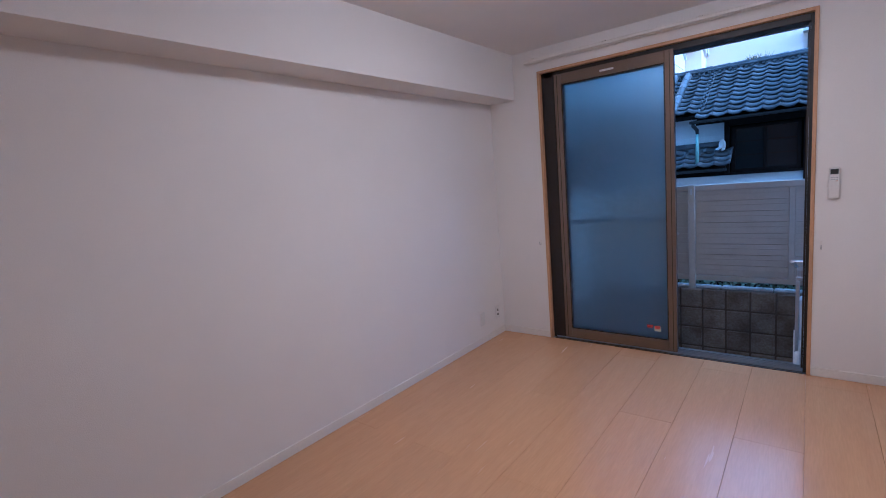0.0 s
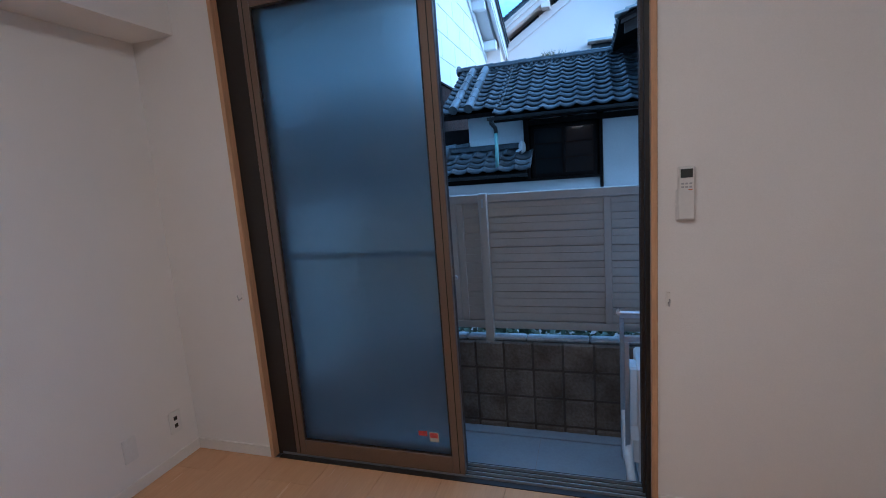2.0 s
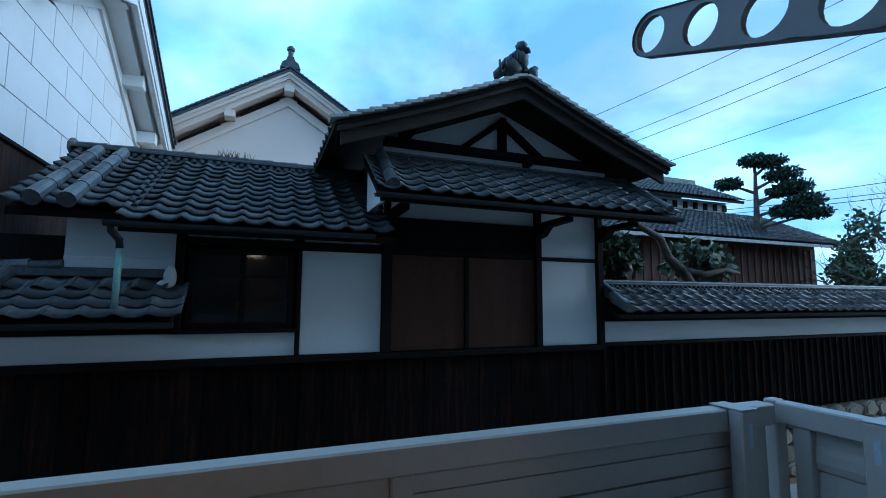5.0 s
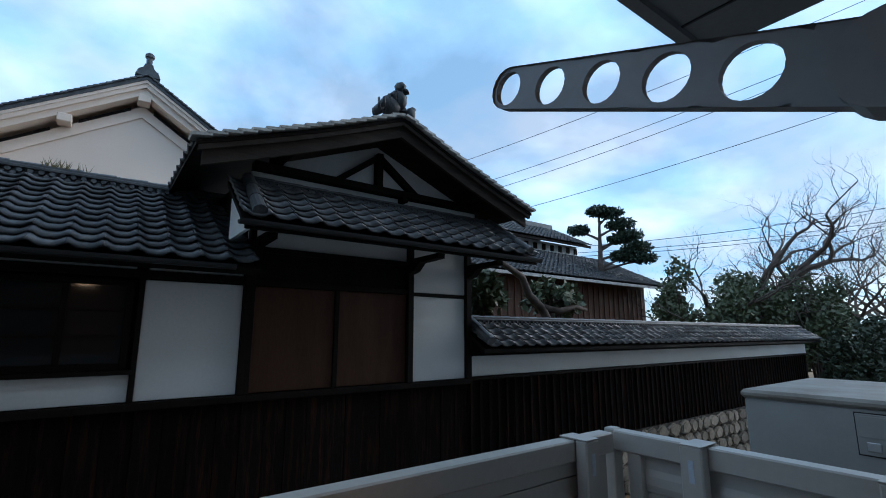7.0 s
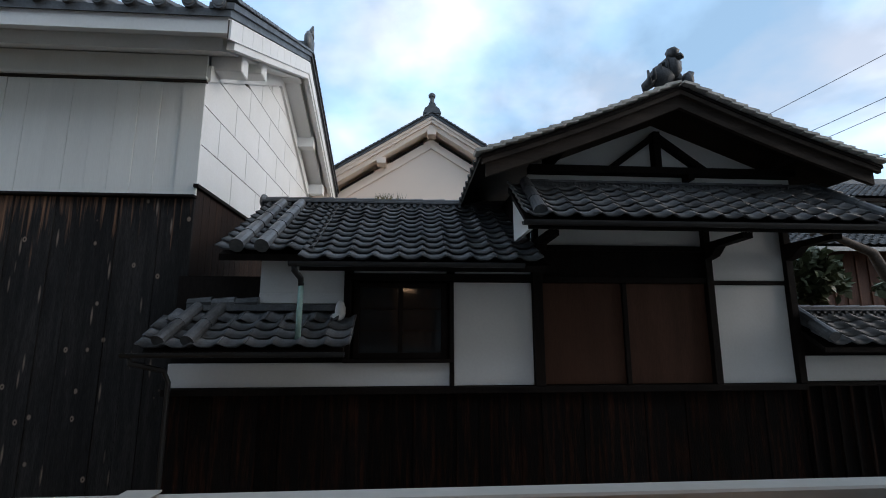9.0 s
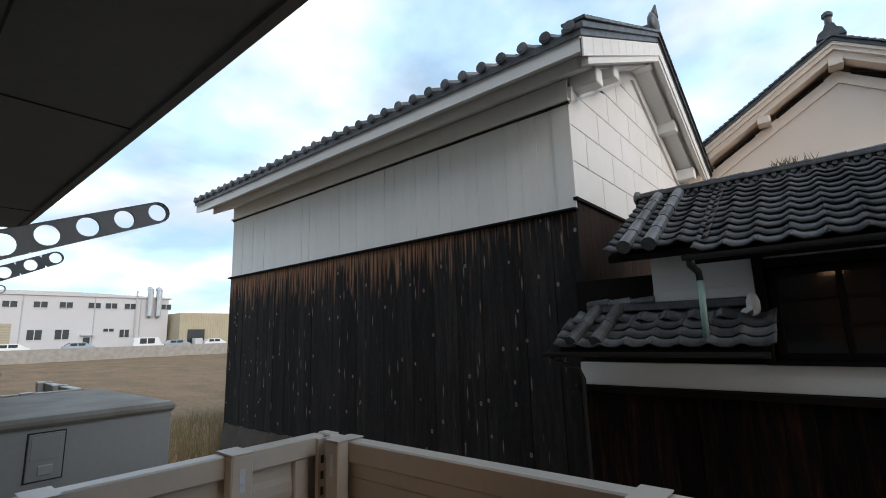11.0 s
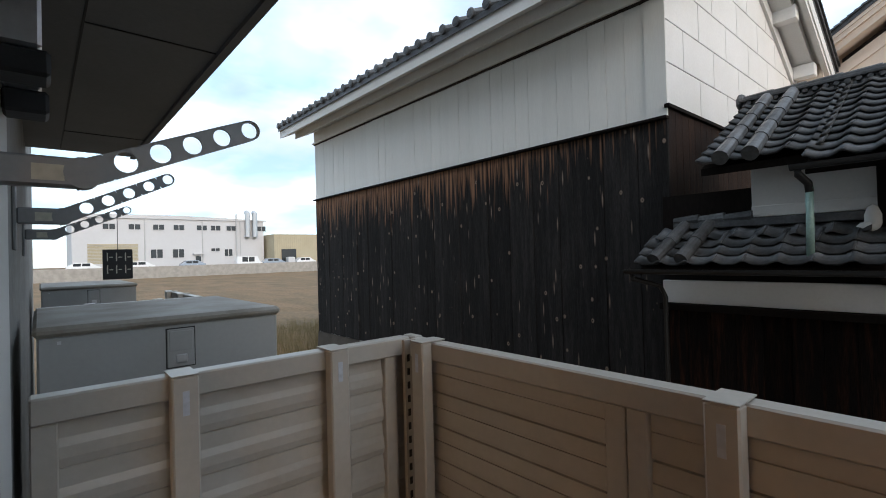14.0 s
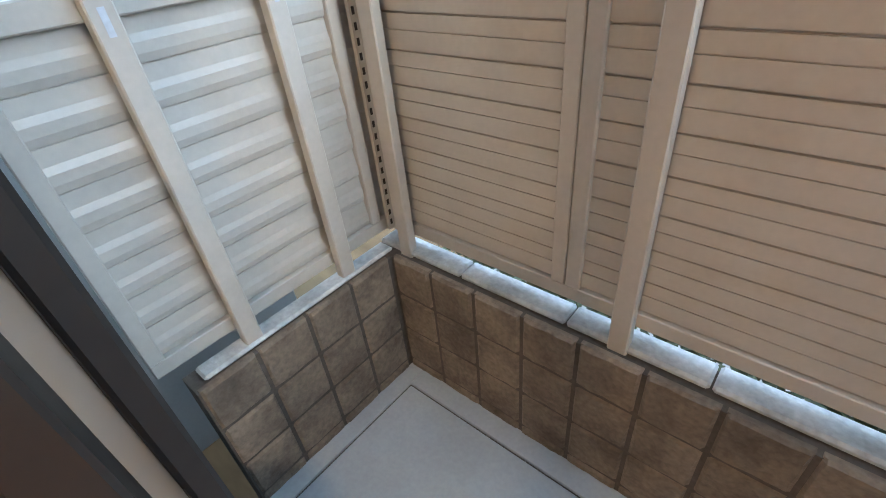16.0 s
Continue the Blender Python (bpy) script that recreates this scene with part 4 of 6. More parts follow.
# ---- the old town house across the lane ----
HY = 8.45
house = thing("old_house", (0.4, 8.6, -0.8), "old Japanese house with white plaster, dark timber and grey tile roofs", "house")
core = bmesh.new()
box(core, -2.54, 3.30, HY + 0.05, HY + 0.16, -0.8, 2.02)
box(core, -1.80, 0.75, HY + 0.05, HY + 0.16, 2.021, 2.30)
box(core, 0.752, 3.30, HY + 0.05, HY + 0.16, 2.021, 3.10)
wall = part("wall", core, DARK_WOOD, house, "dark timber wall")
for a in ((-1.80, -1.70, HY + 0.161, 11.0, -0.8, 2.5), (0.65, 0.751, HY + 0.161, 12.0, -0.8, 3.0), (3.2, 3.30, HY + 0.161, 12.0, -0.8, 3.0)):
    part("side_wall", B(*a), DARK_WOOD, house)
for x0, x1, z0, z1 in ((-2.54, -0.075, 1.038, 1.243), (-1.80, -1.03, 1.785, 2.27), (-0.965, -0.10, 2.055, 2.098), (-0.02, 0.70, 2.055, 2.098), (-0.035, 0.703, 1.038, 1.972),
                       (0.80, 2.41, 2.34, 2.52), (2.485, 3.235, 1.036, 1.962), (2.50, 3.245, 2.005, 2.53), (0.70, 3.42, 2.985, 3.045)):
    part("plaster_panel", B(x0, x1, HY, HY + 0.049, z0, z1, bevel=0.004), PLASTER, house, "white plaster panel")
part("plaster_foot", B(-1.80, -1.03, HY - 0.012, HY - 0.0005, 1.77, 1.86, bevel=0.004), PLASTER, house)
for x0, x1, y0, z0, z1 in ((-2.56, 3.31, HY - 0.05, 0.975, 1.032), (-0.074, -0.036, HY - 0.03, 1.033, 2.05), (0.705, 0.798, HY - 0.05, 1.033, 2.33), (2.412, 2.482, HY - 0.05, 1.033, 2.50),
                           (3.238, 3.31, HY - 0.05, 1.033, 2.60), (-1.03, 0.704, HY - 0.035, 1.985, 2.048), (0.80, 2.41, HY - 0.035, 1.975, 2.03), (0.80, 2.41, HY - 0.035, 2.285, 2.335),
                           (2.483, 3.237, HY - 0.02, 1.966, 2.002), (-1.04, -0.975, HY - 0.045, 1.245, 2.10), (1.575, 1.62, HY - 0.02, 1.036, 1.974)):
    part("timber", B(x0, x1, y0, HY + 0.048, z0, z1, bevel=0.004), DARK_WOOD, house)
for x0, x1 in ((0.80, 1.574), (1.621, 2.41)):
    part("shutter", B(x0, x1, HY + 0.005, HY + 0.045, 1.04, 1.973, bevel=0.003), SHUTTER, house, "brown wooden shutter panel")
part("transom", B(0.80, 2.41, HY + 0.015, HY + 0.045, 2.031, 2.284), DARK_WOOD, house)
# lattice window
win = part("window", B(-0.974, -0.076, HY + 0.040, HY + 0.0495, 1.245, 1.984), DARK_WOOD, house, "dark latticed window")
for x0, x1, z0, z1 in ((-0.95, -0.90, 1.28, 1.96), (-0.15, -0.10, 1.28, 1.96), (-0.545, -0.505, 1.33, 1.92), (-0.90, -0.15, 1.28, 1.33), (-0.90, -0.15, 1.92, 1.96)):
    part("window_frame", B(x0, x1, HY - 0.005, HY + 0.035, z0, z1, bevel=0.003), DARK_WOOD, win)
part("sill", B(-1.03, -0.05, HY - 0.06, HY + 0.03, 1.244, 1.278, bevel=0.004), DARK_WOOD, win)
for x0, x1 in ((-0.899, -0.546), (-0.504, -0.151)):
    for z0 in (1.52, 1.72):
        part("glazing_bar", B(x0, x1, HY + 0.004, HY + 0.020, z0, z0 + 0.016), DARK_WOOD, win)
    part("pane", B(x0, x1, HY + 0.022, HY + 0.026, 1.33, 1.92), OLD_PANE, win, "dark reflecting pane")
planks(wall, -2.54, 3.30, HY + 0.049, -0.8, 0.974, 0.195, BLACK_BOARD, seed=2)

# wing roof
wing = part("wing_roof", prism(bmesh.new(), [(8.03, 2.075), (9.6, 2.945), (11.2, 2.08), (11.2, 2.02), (9.6, 2.88), (8.03, 2.02)], "x", -1.36, 0.75), DARK_WOOD, house, "grey pantile roof of the low wing")
part("roof_board", prism(bmesh.new(), [(8.24, 2.19), (9.6, 2.943), (9.6, 2.88), (8.24, 2.13)], "x", -2.10, -1.361), DARK_WOOD, wing)
SV = (0, 1.57, 0.87)
tiles(wing, (-1.36, 8.0, 2.09), (1, 0, 0), SV, 10, 11, expo=0.16)
tiles(wing, (-2.11, 8.195, 2.198), (1, 0, 0), SV, 4, 10, expo=0.158)
roll(wing, (-1.93, 9.52, 3.00), (-1.93, 8.17, 2.255), 0.06)
roll(wing, (-1.72, 9.52, 3.00), (-1.72, 8.17, 2.255), 0.06)
ridge(wing, (-2.16, 9.58, 2.875), (0.75, 9.58, 2.875), 0.20, 0.20)
orn = bmesh.new()
ball(orn, (-2.17, 9.58, 3.03), (0.05, 0.09, 0.09))
part("ridge_end", orn, TILE, wing)


def gutter(parent, x0, x1, y, z, r=0.04):
    bm = bmesh.new()
    arc = [(y + r * math.cos(a), z + r * math.sin(a)) for a in [math.pi + math.pi * k / 8 for k in range(9)]]
    arc2 = [(y + (r - 0.006) * math.cos(a), z + (r - 0.006) * math.sin(a)) for a in [2 * math.pi - math.pi * k / 8 for k in range(9)]]
    prism(bm, arc + arc2, "x", x0, x1)
    part("gutter", bm, GUTTER, parent, "dark half-round gutter")


gutter(house, -1.43, 0.52, 7.96, 2.085)
part("downpipe", tube(bmesh.new(), [(-1.39, 7.97, 2.06), (-1.39, 7.98, 2.02), (-1.35, 8.05, 1.96), (-1.345, 8.06, 1.90)], 0.026, 10), GUTTER, house, smooth=True)
part("downpipe", tube(bmesh.new(), [(-1.345, 8.06, 1.93), (-1.35, 8.05, 1.42)], 0.024, 12), COPPER, house, "pale green copper downpipe", True)
rw = random.Random(14)
bm = bmesh.new()
for _ in range(60):
    x = rw.gauss(-0.78, 0.05) if rw.random() < 0.6 else rw.gauss(-0.62, 0.10)
    p, a = Vector((x, 9.56 + rw.uniform(-0.03, 0.03), 3.05)), rw.uniform(0, 6.28)
    lean = Vector((math.cos(a) * 0.05, math.sin(a) * 0.03, rw.uniform(0.05, 0.13)))
    bm.faces.new([bm.verts.new(q) for q in (p - Vector((0.006, 0, 0)), p + Vector((0.006, 0, 0)), p + lean)])
tagged(part("roof_weeds", bm, DRY_GRASS), "small dry weeds growing along the roof ridge", "weeds", kind="stuff")
# lower lean-to roof
low = part("lower_roof", prism(bmesh.new(), [(8.03, 1.375), (HY - 0.001, 1.66), (HY - 0.001, 1.62), (8.03, 1.335)], "x", -2.54, -0.98), DARK_WOOD, house, "small mossy pantile lean-to roof")
LV = (0, 0.45, 0.305)
tiles(low, (-2.56, 7.99, 1.375), (1, 0, 0), LV, 8, 3, expo=0.12)
tiles(low, (-2.50, 8.28, 1.573), (1, 0, 0), LV, 7, 1)
roll(low, (-2.30, 8.40, 1.735), (-2.40, 7.98, 1.45), 0.055, 2)
roll(low, (-2.10, 8.40, 1.735), (-2.18, 7.98, 1.45), 0.055, 2)
for k in range(3):
    part("ridge_cap", tube(bmesh.new(), [(-2.40 + 0.2 * k, 8.42, 1.77), (-2.19 + 0.2 * k, 8.42, 1.78)], [0.042, 0.05], 10), TILE, low)
part("ridge_course", B(-2.40, -1.03, 8.38, HY - 0.014, 1.70, 1.765, bevel=0.006), TILE, low)
stone_bm = bmesh.new()
ball(stone_bm, (-1.06, 8.36, 1.70), (0.05, 0.05, 0.10))
ball(stone_bm, (-1.09, 8.34, 1.64), (0.06, 0.05, 0.045))
part("mortar_lump", stone_bm, PLASTER, low, "lump of white mortar", True)
gutter(house, -2.655, -0.96, 7.96, 1.36)
part("downpipe", tube(bmesh.new(), [(-2.60, 7.97, 1.33), (-2.60, 7.98, 1.28), (-2.50, 8.30, 1.20), (-2.48, 8.36, 1.10), (-2.48, 8.36, -0.8)], 0.022, 8), GUTTER, house, smooth=True)

# pent roof over the shutters
pent = part("pent_roof", prism(bmesh.new(), [(7.78, 2.425), (8.44, 2.90), (8.44, 2.85), (7.78, 2.385)], "x", 0.50, 3.78), DARK_WOOD, house, "grey pantile pent roof")
PV = (0, 0.66, 0.475)
tiles(pent, (0.50, 7.75, 2.425), (1, 0, 0), PV, 16, 6, expo=0.13)
roll(pent, (0.66, 8.40, 2.95), (0.62, 7.76, 2.50), 0.055, 3)
roll(pent, (3.60, 8.40, 2.95), (3.66, 7.76, 2.50), 0.055, 3)
ridge(pent, (0.62, 8.40, 2.88), (3.55, 8.40, 2.88), 0.10, 0.09)
part("fascia", B(0.52, 3.78, 7.77, 7.80, 2.35, 2.41), DARK_WOOD, pent)
gutter(house, 0.46, 3.80, 7.72, 2.405)
part("end_board", prism(bmesh.new(), [(7.82, 2.36), (8.44, 2.82), (8.44, 2.36)], "x", 0.545, 0.575), PLASTER, pent, "weathered white end board")
for x in (0.75, 2.45, 3.27):
    bm = bmesh.new()
    prism(bm, [(7.85, 2.36), (8.40, 2.36), (8.40, 2.20), (8.30, 2.22), (8.2, 2.30), (7.85, 2.31)], "x", x - 0.045, x + 0.045)
    part("bracket", bm, DARK_WOOD, house)

# main gable roof: its ridge runs away from the lane
GX, GZ, GW, GD = 2.01, 3.735, 1.86, 0.72


def gable_z(s):
    """Height at s, 0 at the ridge and 1 at the eave, a little hollow."""
    return GZ - GD * s - 0.025 * math.sin(math.pi * s)


def gable_outline(lo, hi, reach=1.0):
    ss = [k / 10 * reach for k in range(11)]
    up = [(GX - GW * s, gable_z(s) + hi) for s in reversed(ss)] + [(GX + GW * s, gable_z(s) + hi) for s in ss[1:]]
    dn = [(GX + GW * s, gable_z(s) + lo) for s in reversed(ss)] + [(GX - GW * s, gable_z(s) + lo) for s in ss[1:]]
    return up + dn


main = part("main_roof", prism(bmesh.new(), gable_outline(-0.03, 0.0), "y", 7.90, 12.2), DARK_WOOD, house, "grey tiled gable roof")
part("bargeboard", prism(bmesh.new(), gable_outline(-0.19, -0.031, 0.97), "y", 7.95, 7.99), AGED_WOOD_AND_SHADOW, main, "dark wooden bargeboard")
part("bargeboard", prism(bmesh.new(), gable_outline(-0.075, -0.031, 0.99), "y", 7.91, 7.949), AGED_WOOD_AND_SHADOW, main)
for side in (-1, 1):
    n = 17
    for k in range(n):
        s0, s1 = k / n, (k + 1.25) / n
        p, q = Vector((GX + side * GW * s0, 0, gable_z(s0))), Vector((GX + side * GW * min(s1, 1.02), 0, gable_z(min(s1, 1.02))))
        d = (q - p).normalized()
        up = Vector((0, 1, 0)).cross(d) * (1 if side < 0 else -1)
        if up.z < 0:
            up = -up
        bm = bmesh.new()
        lifts = ((0.012, 0.036), (0.034, 0.060))
        vs = []
        for y in (7.86, 8.02):
            for pt, (l0, l1) in ((p, lifts[0]), (q, lifts[1])):
                vs += [bm.verts.new(Vector((0, y, 0)) + pt + up * l0), bm.verts.new(Vector((0, y, 0)) + pt + up * l1)]
        for f in ((0, 1, 3, 2), (4, 6, 7, 5), (0, 4, 5, 1), (2, 3, 7, 6), (0, 2, 6, 4), (1, 5, 7, 3)):
            bm.faces.new([vs[i] for i in f])
        part("verge_tile", bm, TILE_PALE, main)
for side in (-1, 1):
    e = Vector((GX + side * GW, 12.1 if side < 0 else 8.05, gable_z(1)))
    tiles(main, e, (0, -1 if side < 0 else 1, 0), (-side * GW, 0, GZ - gable_z(1)), 20, 11, pieces=False)
b = bmesh.new()
prism(b, [(GX - 0.11, GZ - 0.02), (GX + 0.11, GZ - 0.02), (GX + 0.09, GZ + 0.10), (GX - 0.09, GZ + 0.10)], "y", 7.95, 12.2)
part("ridge_course", b, TILE, main)
part("ridge_cap", tube(bmesh.new(), [(GX, 7.95, GZ + 0.11), (GX, 12.2, GZ + 0.11)], 0.06, 10), TILE, main)
b = bmesh.new()
ball(b, (GX - 0.12, 7.98, GZ + 0.12), (0.13, 0.08, 0.12))
ball(b, (GX - 0.02, 7.96, GZ + 0.21), (0.075, 0.065, 0.13))
ball(b, (GX - 0.015, 7.95, GZ + 0.345), (0.058, 0.06, 0.065))
ball(b, (GX + 0.03, 7.94, GZ + 0.31), (0.04, 0.05, 0.03))
ball(b, (GX + 0.09, 7.94, GZ + 0.07), (0.055, 0.06, 0.085))
tube(b, [(GX + 0.09, 7.94, GZ + 0.1), (GX + 0.14, 7.94, GZ + 0.16)], [0.04, 0.02], 8)
tube(b, [(GX - 0.20, 7.98, GZ + 0.10), (GX - 0.30, 7.98, GZ + 0.0)], [0.06, 0.04], 8)
for k in range(5):
    tube(b, [(GX - 0.26 + 0.055 * k, 7.95, GZ + 0.04 + 0.03 * k), (GX - 0.29 + 0.06 * k, 7.93, GZ + 0.15 + 0.035 * k)], [0.03, 0.012], 6)
tube(b, [(GX - 0.06, 7.96, GZ + 0.27), (GX - 0.15, 7.95, GZ + 0.20)], [0.03, 0.03], 8)
for v in b.verts:
    v.co += noise.noise_vector(v.co * 17) * 0.028
part("ridge_ornament", b, ORN_CLAY, main, "dark clay ridge-end ornament", True)
b = bmesh.new()
ball(b, (3.05, 8.9, 3.50), (0.03, 0.05, 0.06))
tube(b, [(3.05, 8.9, 3.25), (3.05, 8.9, 3.50)], 0.025, 8)
part("small_ornament", b, TILE, main)
# gable wall and truss
b = bmesh.new()
prism(b, [(0.75, 3.045), (3.30, 3.045), (3.30, 3.08), (GX, 3.60), (0.75, 3.10)], "y", HY + 0.02, HY + 0.05)
part("gable_wall", b, PLASTER, house, "plaster gable in the shade of the roof")
part("tie_beam", B(0.70, 3.42, HY - 0.10, HY + 0.019, 3.046, 3.12, bevel=0.006), DARK_WOOD, house)
part("king_post", B(GX - 0.035, GX + 0.035, HY - 0.08, HY + 0.019, 3.121, 3.50, bevel=0.004), DARK_WOOD, house)
for side in (-1, 1):
    bm = bmesh.new()
    prism(bm, [(GX + side * 0.04, 3.48), (GX + side * 0.04, 3.40), (GX + side * 0.42, 3.121), (GX + side * 0.52, 3.121)], "y", HY - 0.06, HY + 0.018)
    part("strut", bm, DARK_WOOD, house)
part("tie_end", B(2.28, 2.34, HY - 0.12, HY + 0.019, 2.99, 3.045), DARK_WOOD, house)
for x in (0.9, 3.15):
    part("purlin", B(x - 0.05, x + 0.05, 7.96, HY, gable_z(abs(x - GX) / GW) - 0.16, gable_z(abs(x - GX) / GW) - 0.045), DARK_WOOD, house)

# ---- the white storehouse ----
KX0, KX1, KY, KZ = -10.12, -2.53, 8.65, 2.90
KR, KRZ, KB = 11.1, 5.78, 13.55
kura = thing("storehouse", (-6.3, 10.8, -0.8), "old storehouse with white upper walls and charred boards below", "storehouse")
b = bmesh.new()
prism(b, [(KY + 0.02, -0.06), (KY + 0.02, 4.2), (KR, KRZ - 0.25), (KB, 4.2), (KB, -0.06)], "x", KX0, KX1 - 0.02)
kwall = part("wall", b, PLASTER, kura, "white plaster wall")
b = bmesh.new()
prism(b, [(KY - 0.06, -0.8), (KY + 0.0, -0.061), (KB, -0.061), (KB, -0.8)], "x", KX0 - 0.02, KX1)
kbase = part("base", b, MORTAR, kura, "rough stone footing")
KF = 2.82
planks(kwall, KX0, KX1 - 0.12, KY + 0.019, -0.05, KF - 0.03, 0.19, BURNT, seed=3, d=0.02)
part("corner_board", B(KX1 - 0.12, KX1, KY - 0.015, KY + 0.0195, -0.05, KF - 0.03, bevel=0.004), BURNT, kwall)
part("drip_board", B(KX0 - 0.02, KX1 + 0.01, KY - 0.06, KY + 0.018, KF - 0.029, KF, bevel=0.004), DARK_WOOD, kura)
planks(kwall, KX0, KX1, KY + 0.018, KF + 0.001, 4.0055, 0.21, WHITE_BOARD, seed=4, gap=0.0035, d=0.012)
part("ledge", B(KX0 - 0.02, KX1 + 0.02, KY - 0.05, KY + 0.019, 4.031, 4.06, bevel=0.006), WHITE_BOARD, kura)
# no real timber here: a dark strip stands in for the ledge's shadow
part("shadow_strip", B(KX0 - 0.01, KX1 + 0.01, KY - 0.02, KY + 0.0175, 4.006, 4.0305), AGED_WOOD_AND_SHADOW, kura, "dark strip painting the shadow under the ledge")
part("frieze", B(KX0, KX1, KY - 0.01, KY + 0.019, 4.061, 4.30), WHITE_BOARD, kura)
# side wall: boards below, large white slabs above
side_planks = int((KB - KY) / 0.16)
pm = plank_mesh(0.156, KZ + 0.05, 0.018, SIDE_BOARD)
for k in range(side_planks):
    piece("plank", pm, Matrix.Translation((KX1 - 0.02, KY + 0.02 + 0.16 * k, -0.05)) @ pose(0, 0, 0, 0, 0, 90), kwall)
part("drip_board", B(KX1 - 0.019, KX1 + 0.03, KY - 0.03, KB, KZ + 0.001, KZ + 0.035), DARK_WOOD, kura)


def under_roof(y):
    return 4.2 + (KRZ - 0.25 - 4.2) * (1 - abs(y - KR) / (KR - KY))


part("slab_bed", prism(bmesh.new(), [(KY + 0.005, KZ + 0.04), (KB - 0.005, KZ + 0.04), (KB - 0.005, 4.15), (KR, KRZ - 0.30), (KY + 0.005, 4.15)], "x", KX1 - 0.0199, KX1 - 0.010), MORTAR, kura, "dark joints between the slabs")
for r in range(7):
    z0 = KZ + 0.04 + 0.42 * r
    y = KY + 0.0 - (0.42 if r % 2 else 0.0)
    while y < KB:
        y0, y1 = max(y, KY) + 0.006, min(y + 0.84, KB) - 0.006
        y += 0.84
        if y1 - y0 < 0.05:
            continue
        pts = [(y0, z0), (y1, z0)]
        topl, topr = min(z0 + 0.408, under_roof(y0)), min(z0 + 0.408, under_roof(y1))
        if topl <= z0 + 0.02 and topr <= z0 + 0.02:
            continue
        bm = bmesh.new()
        prism(bm, pts + [(y1, max(topr, z0 + 0.004)), (y0, max(topl, z0 + 0.004))], "x", KX1 - 0.0098, KX1)
        part("wall_slab", bm, PLASTER, kwall)
# roof with plastered eaves
KO = KX1 + 0.42


def slope_pair(lo, hi, ext=0.0):
    f = (KRZ - 4.33) / (KR - 8.05)
    ya, yb = 8.05 - ext, 2 * KR - 8.05 + ext
    za = 4.33 - f * ext
    return [(ya, za + hi), (KR, KRZ + hi), (yb, za + hi), (yb, za + lo), (KR, KRZ + lo), (ya, za + lo)]


kroof = part("roof", prism(bmesh.new(), slope_pair(-0.16, 0.0), "x", KX0 - 0.42, KO), PLASTER, kura, "heavy roof with white plastered eaves")
part("soffit", prism(bmesh.new(), slope_pair(-0.30, -0.161, -0.25), "x", KX0 - 0.2, KO - 0.14), PLASTER, kroof)
part("roof_deck", prism(bmesh.new(), slope_pair(0.001, 0.075, 0.03), "x", KX0 - 0.45, KO + 0.03), TILE, kroof)
KV = (0, KR - 8.05, KRZ - 4.33)
n_cols = int((KO - KX0 + 0.42) / 0.26)
disc = bmesh.new()
tube(disc, [(0, -0.035, 0), (0, 0, 0), (0, 0.012, 0)], [0.062, 0.062, 0.05], 14)
tube(disc, [(0, -0.041, 0), (0, -0.0352, 0)], [0.040, 0.046], 12)
disc_mesh = mesh_of("eave_disc", disc, TILE)
rollm = bmesh.new()
for k in range(9):
    tube(rollm, [(0, 0.38 * k, 0), (0, 0.38 * k + 0.385, 0)], [0.056, 0.050], 8)
roll_mesh = mesh_of("cover_roll", rollm, TILE)
for k in range(n_cols + 1):
    x = KX0 - 0.38 + 0.26 * k
    piece("eave_disc", disc_mesh, pose(x, 8.02, 4.435), kroof)
    piece("cover_roll", roll_mesh, slope_matrix((x, 8.0, 4.425), (1, 0, 0), KV), kroof)
part("verge_bed", prism(bmesh.new(), slope_pair(-0.215, -0.025), "x", KO + 0.0005, KO + 0.012), MORTAR, kroof)
n_v = 11
for side in (-1, 1):
    for k in range(n_v):
        ya, yb = (KR + side * (KR - 8.05) * (q / n_v) for q in (k + 0.012, k + 0.988))
        za, zb = (KRZ - (KRZ - 4.33) * abs(q - KR) / (KR - 8.05) for q in (ya, yb))
        part("verge_slab", prism(bmesh.new(), [(ya, za - 0.22), (yb, zb - 0.22), (yb, zb - 0.02), (ya, za - 0.02)], "x", KO + 0.0125, KO + 0.03), PLASTER, kroof)
    for k in range(34):
        q = (k + 0.5) / 34
        y, z = KR + side * (KR - 8.02) * q, KRZ - (KRZ - 4.33) * q
        part("verge_tile", moved(B(KO - 0.16, KO + 0.085, -0.05, 0.05, 0.0, 0.028), Matrix.Translation((0, y, z + 0.142)) @ pose(0, 0, 0, -side * 17, 0, 0)), TILE, kroof)
part("verge_moulding", prism(bmesh.new(), slope_pair(-0.30, -0.221, -0.15), "x", KO - 0.06, KO + 0.012), PLASTER, kroof)
part("verge_tiles", prism(bmesh.new(), slope_pair(0.076, 0.14, 0.04), "x", KO - 0.16, KO + 0.06), TILE, kroof)
part("ridge_course", B(KX0 - 0.4, KO, KR - 0.14, KR + 0.14, KRZ + 0.02, KRZ + 0.28, bevel=0.02), TILE, kroof)
b = bmesh.new()
ball(b, (KO, KR, KRZ + 0.30), (0.08, 0.20, 0.20))
tube(b, [(KO, KR, KRZ + 0.4), (KO + 0.05, KR, KRZ + 0.62)], [0.08, 0.015], 8)
part("ridge_ornament", b, TILE, kroof, smooth=True)
for y in (KY + 0.15, KY + 0.75, KR, KR + 1.2, KB - 0.2):
    z = under_roof(min(max(y, KY), KB)) - 0.02
    bm = bmesh.new()
    box(bm, KX1 + 0.001, KO - 0.1, y - 0.09, y + 0.09, z - 0.08, z + 0.12, 0.01)
    part("eave_bracket", bm, PLASTER, kroof)
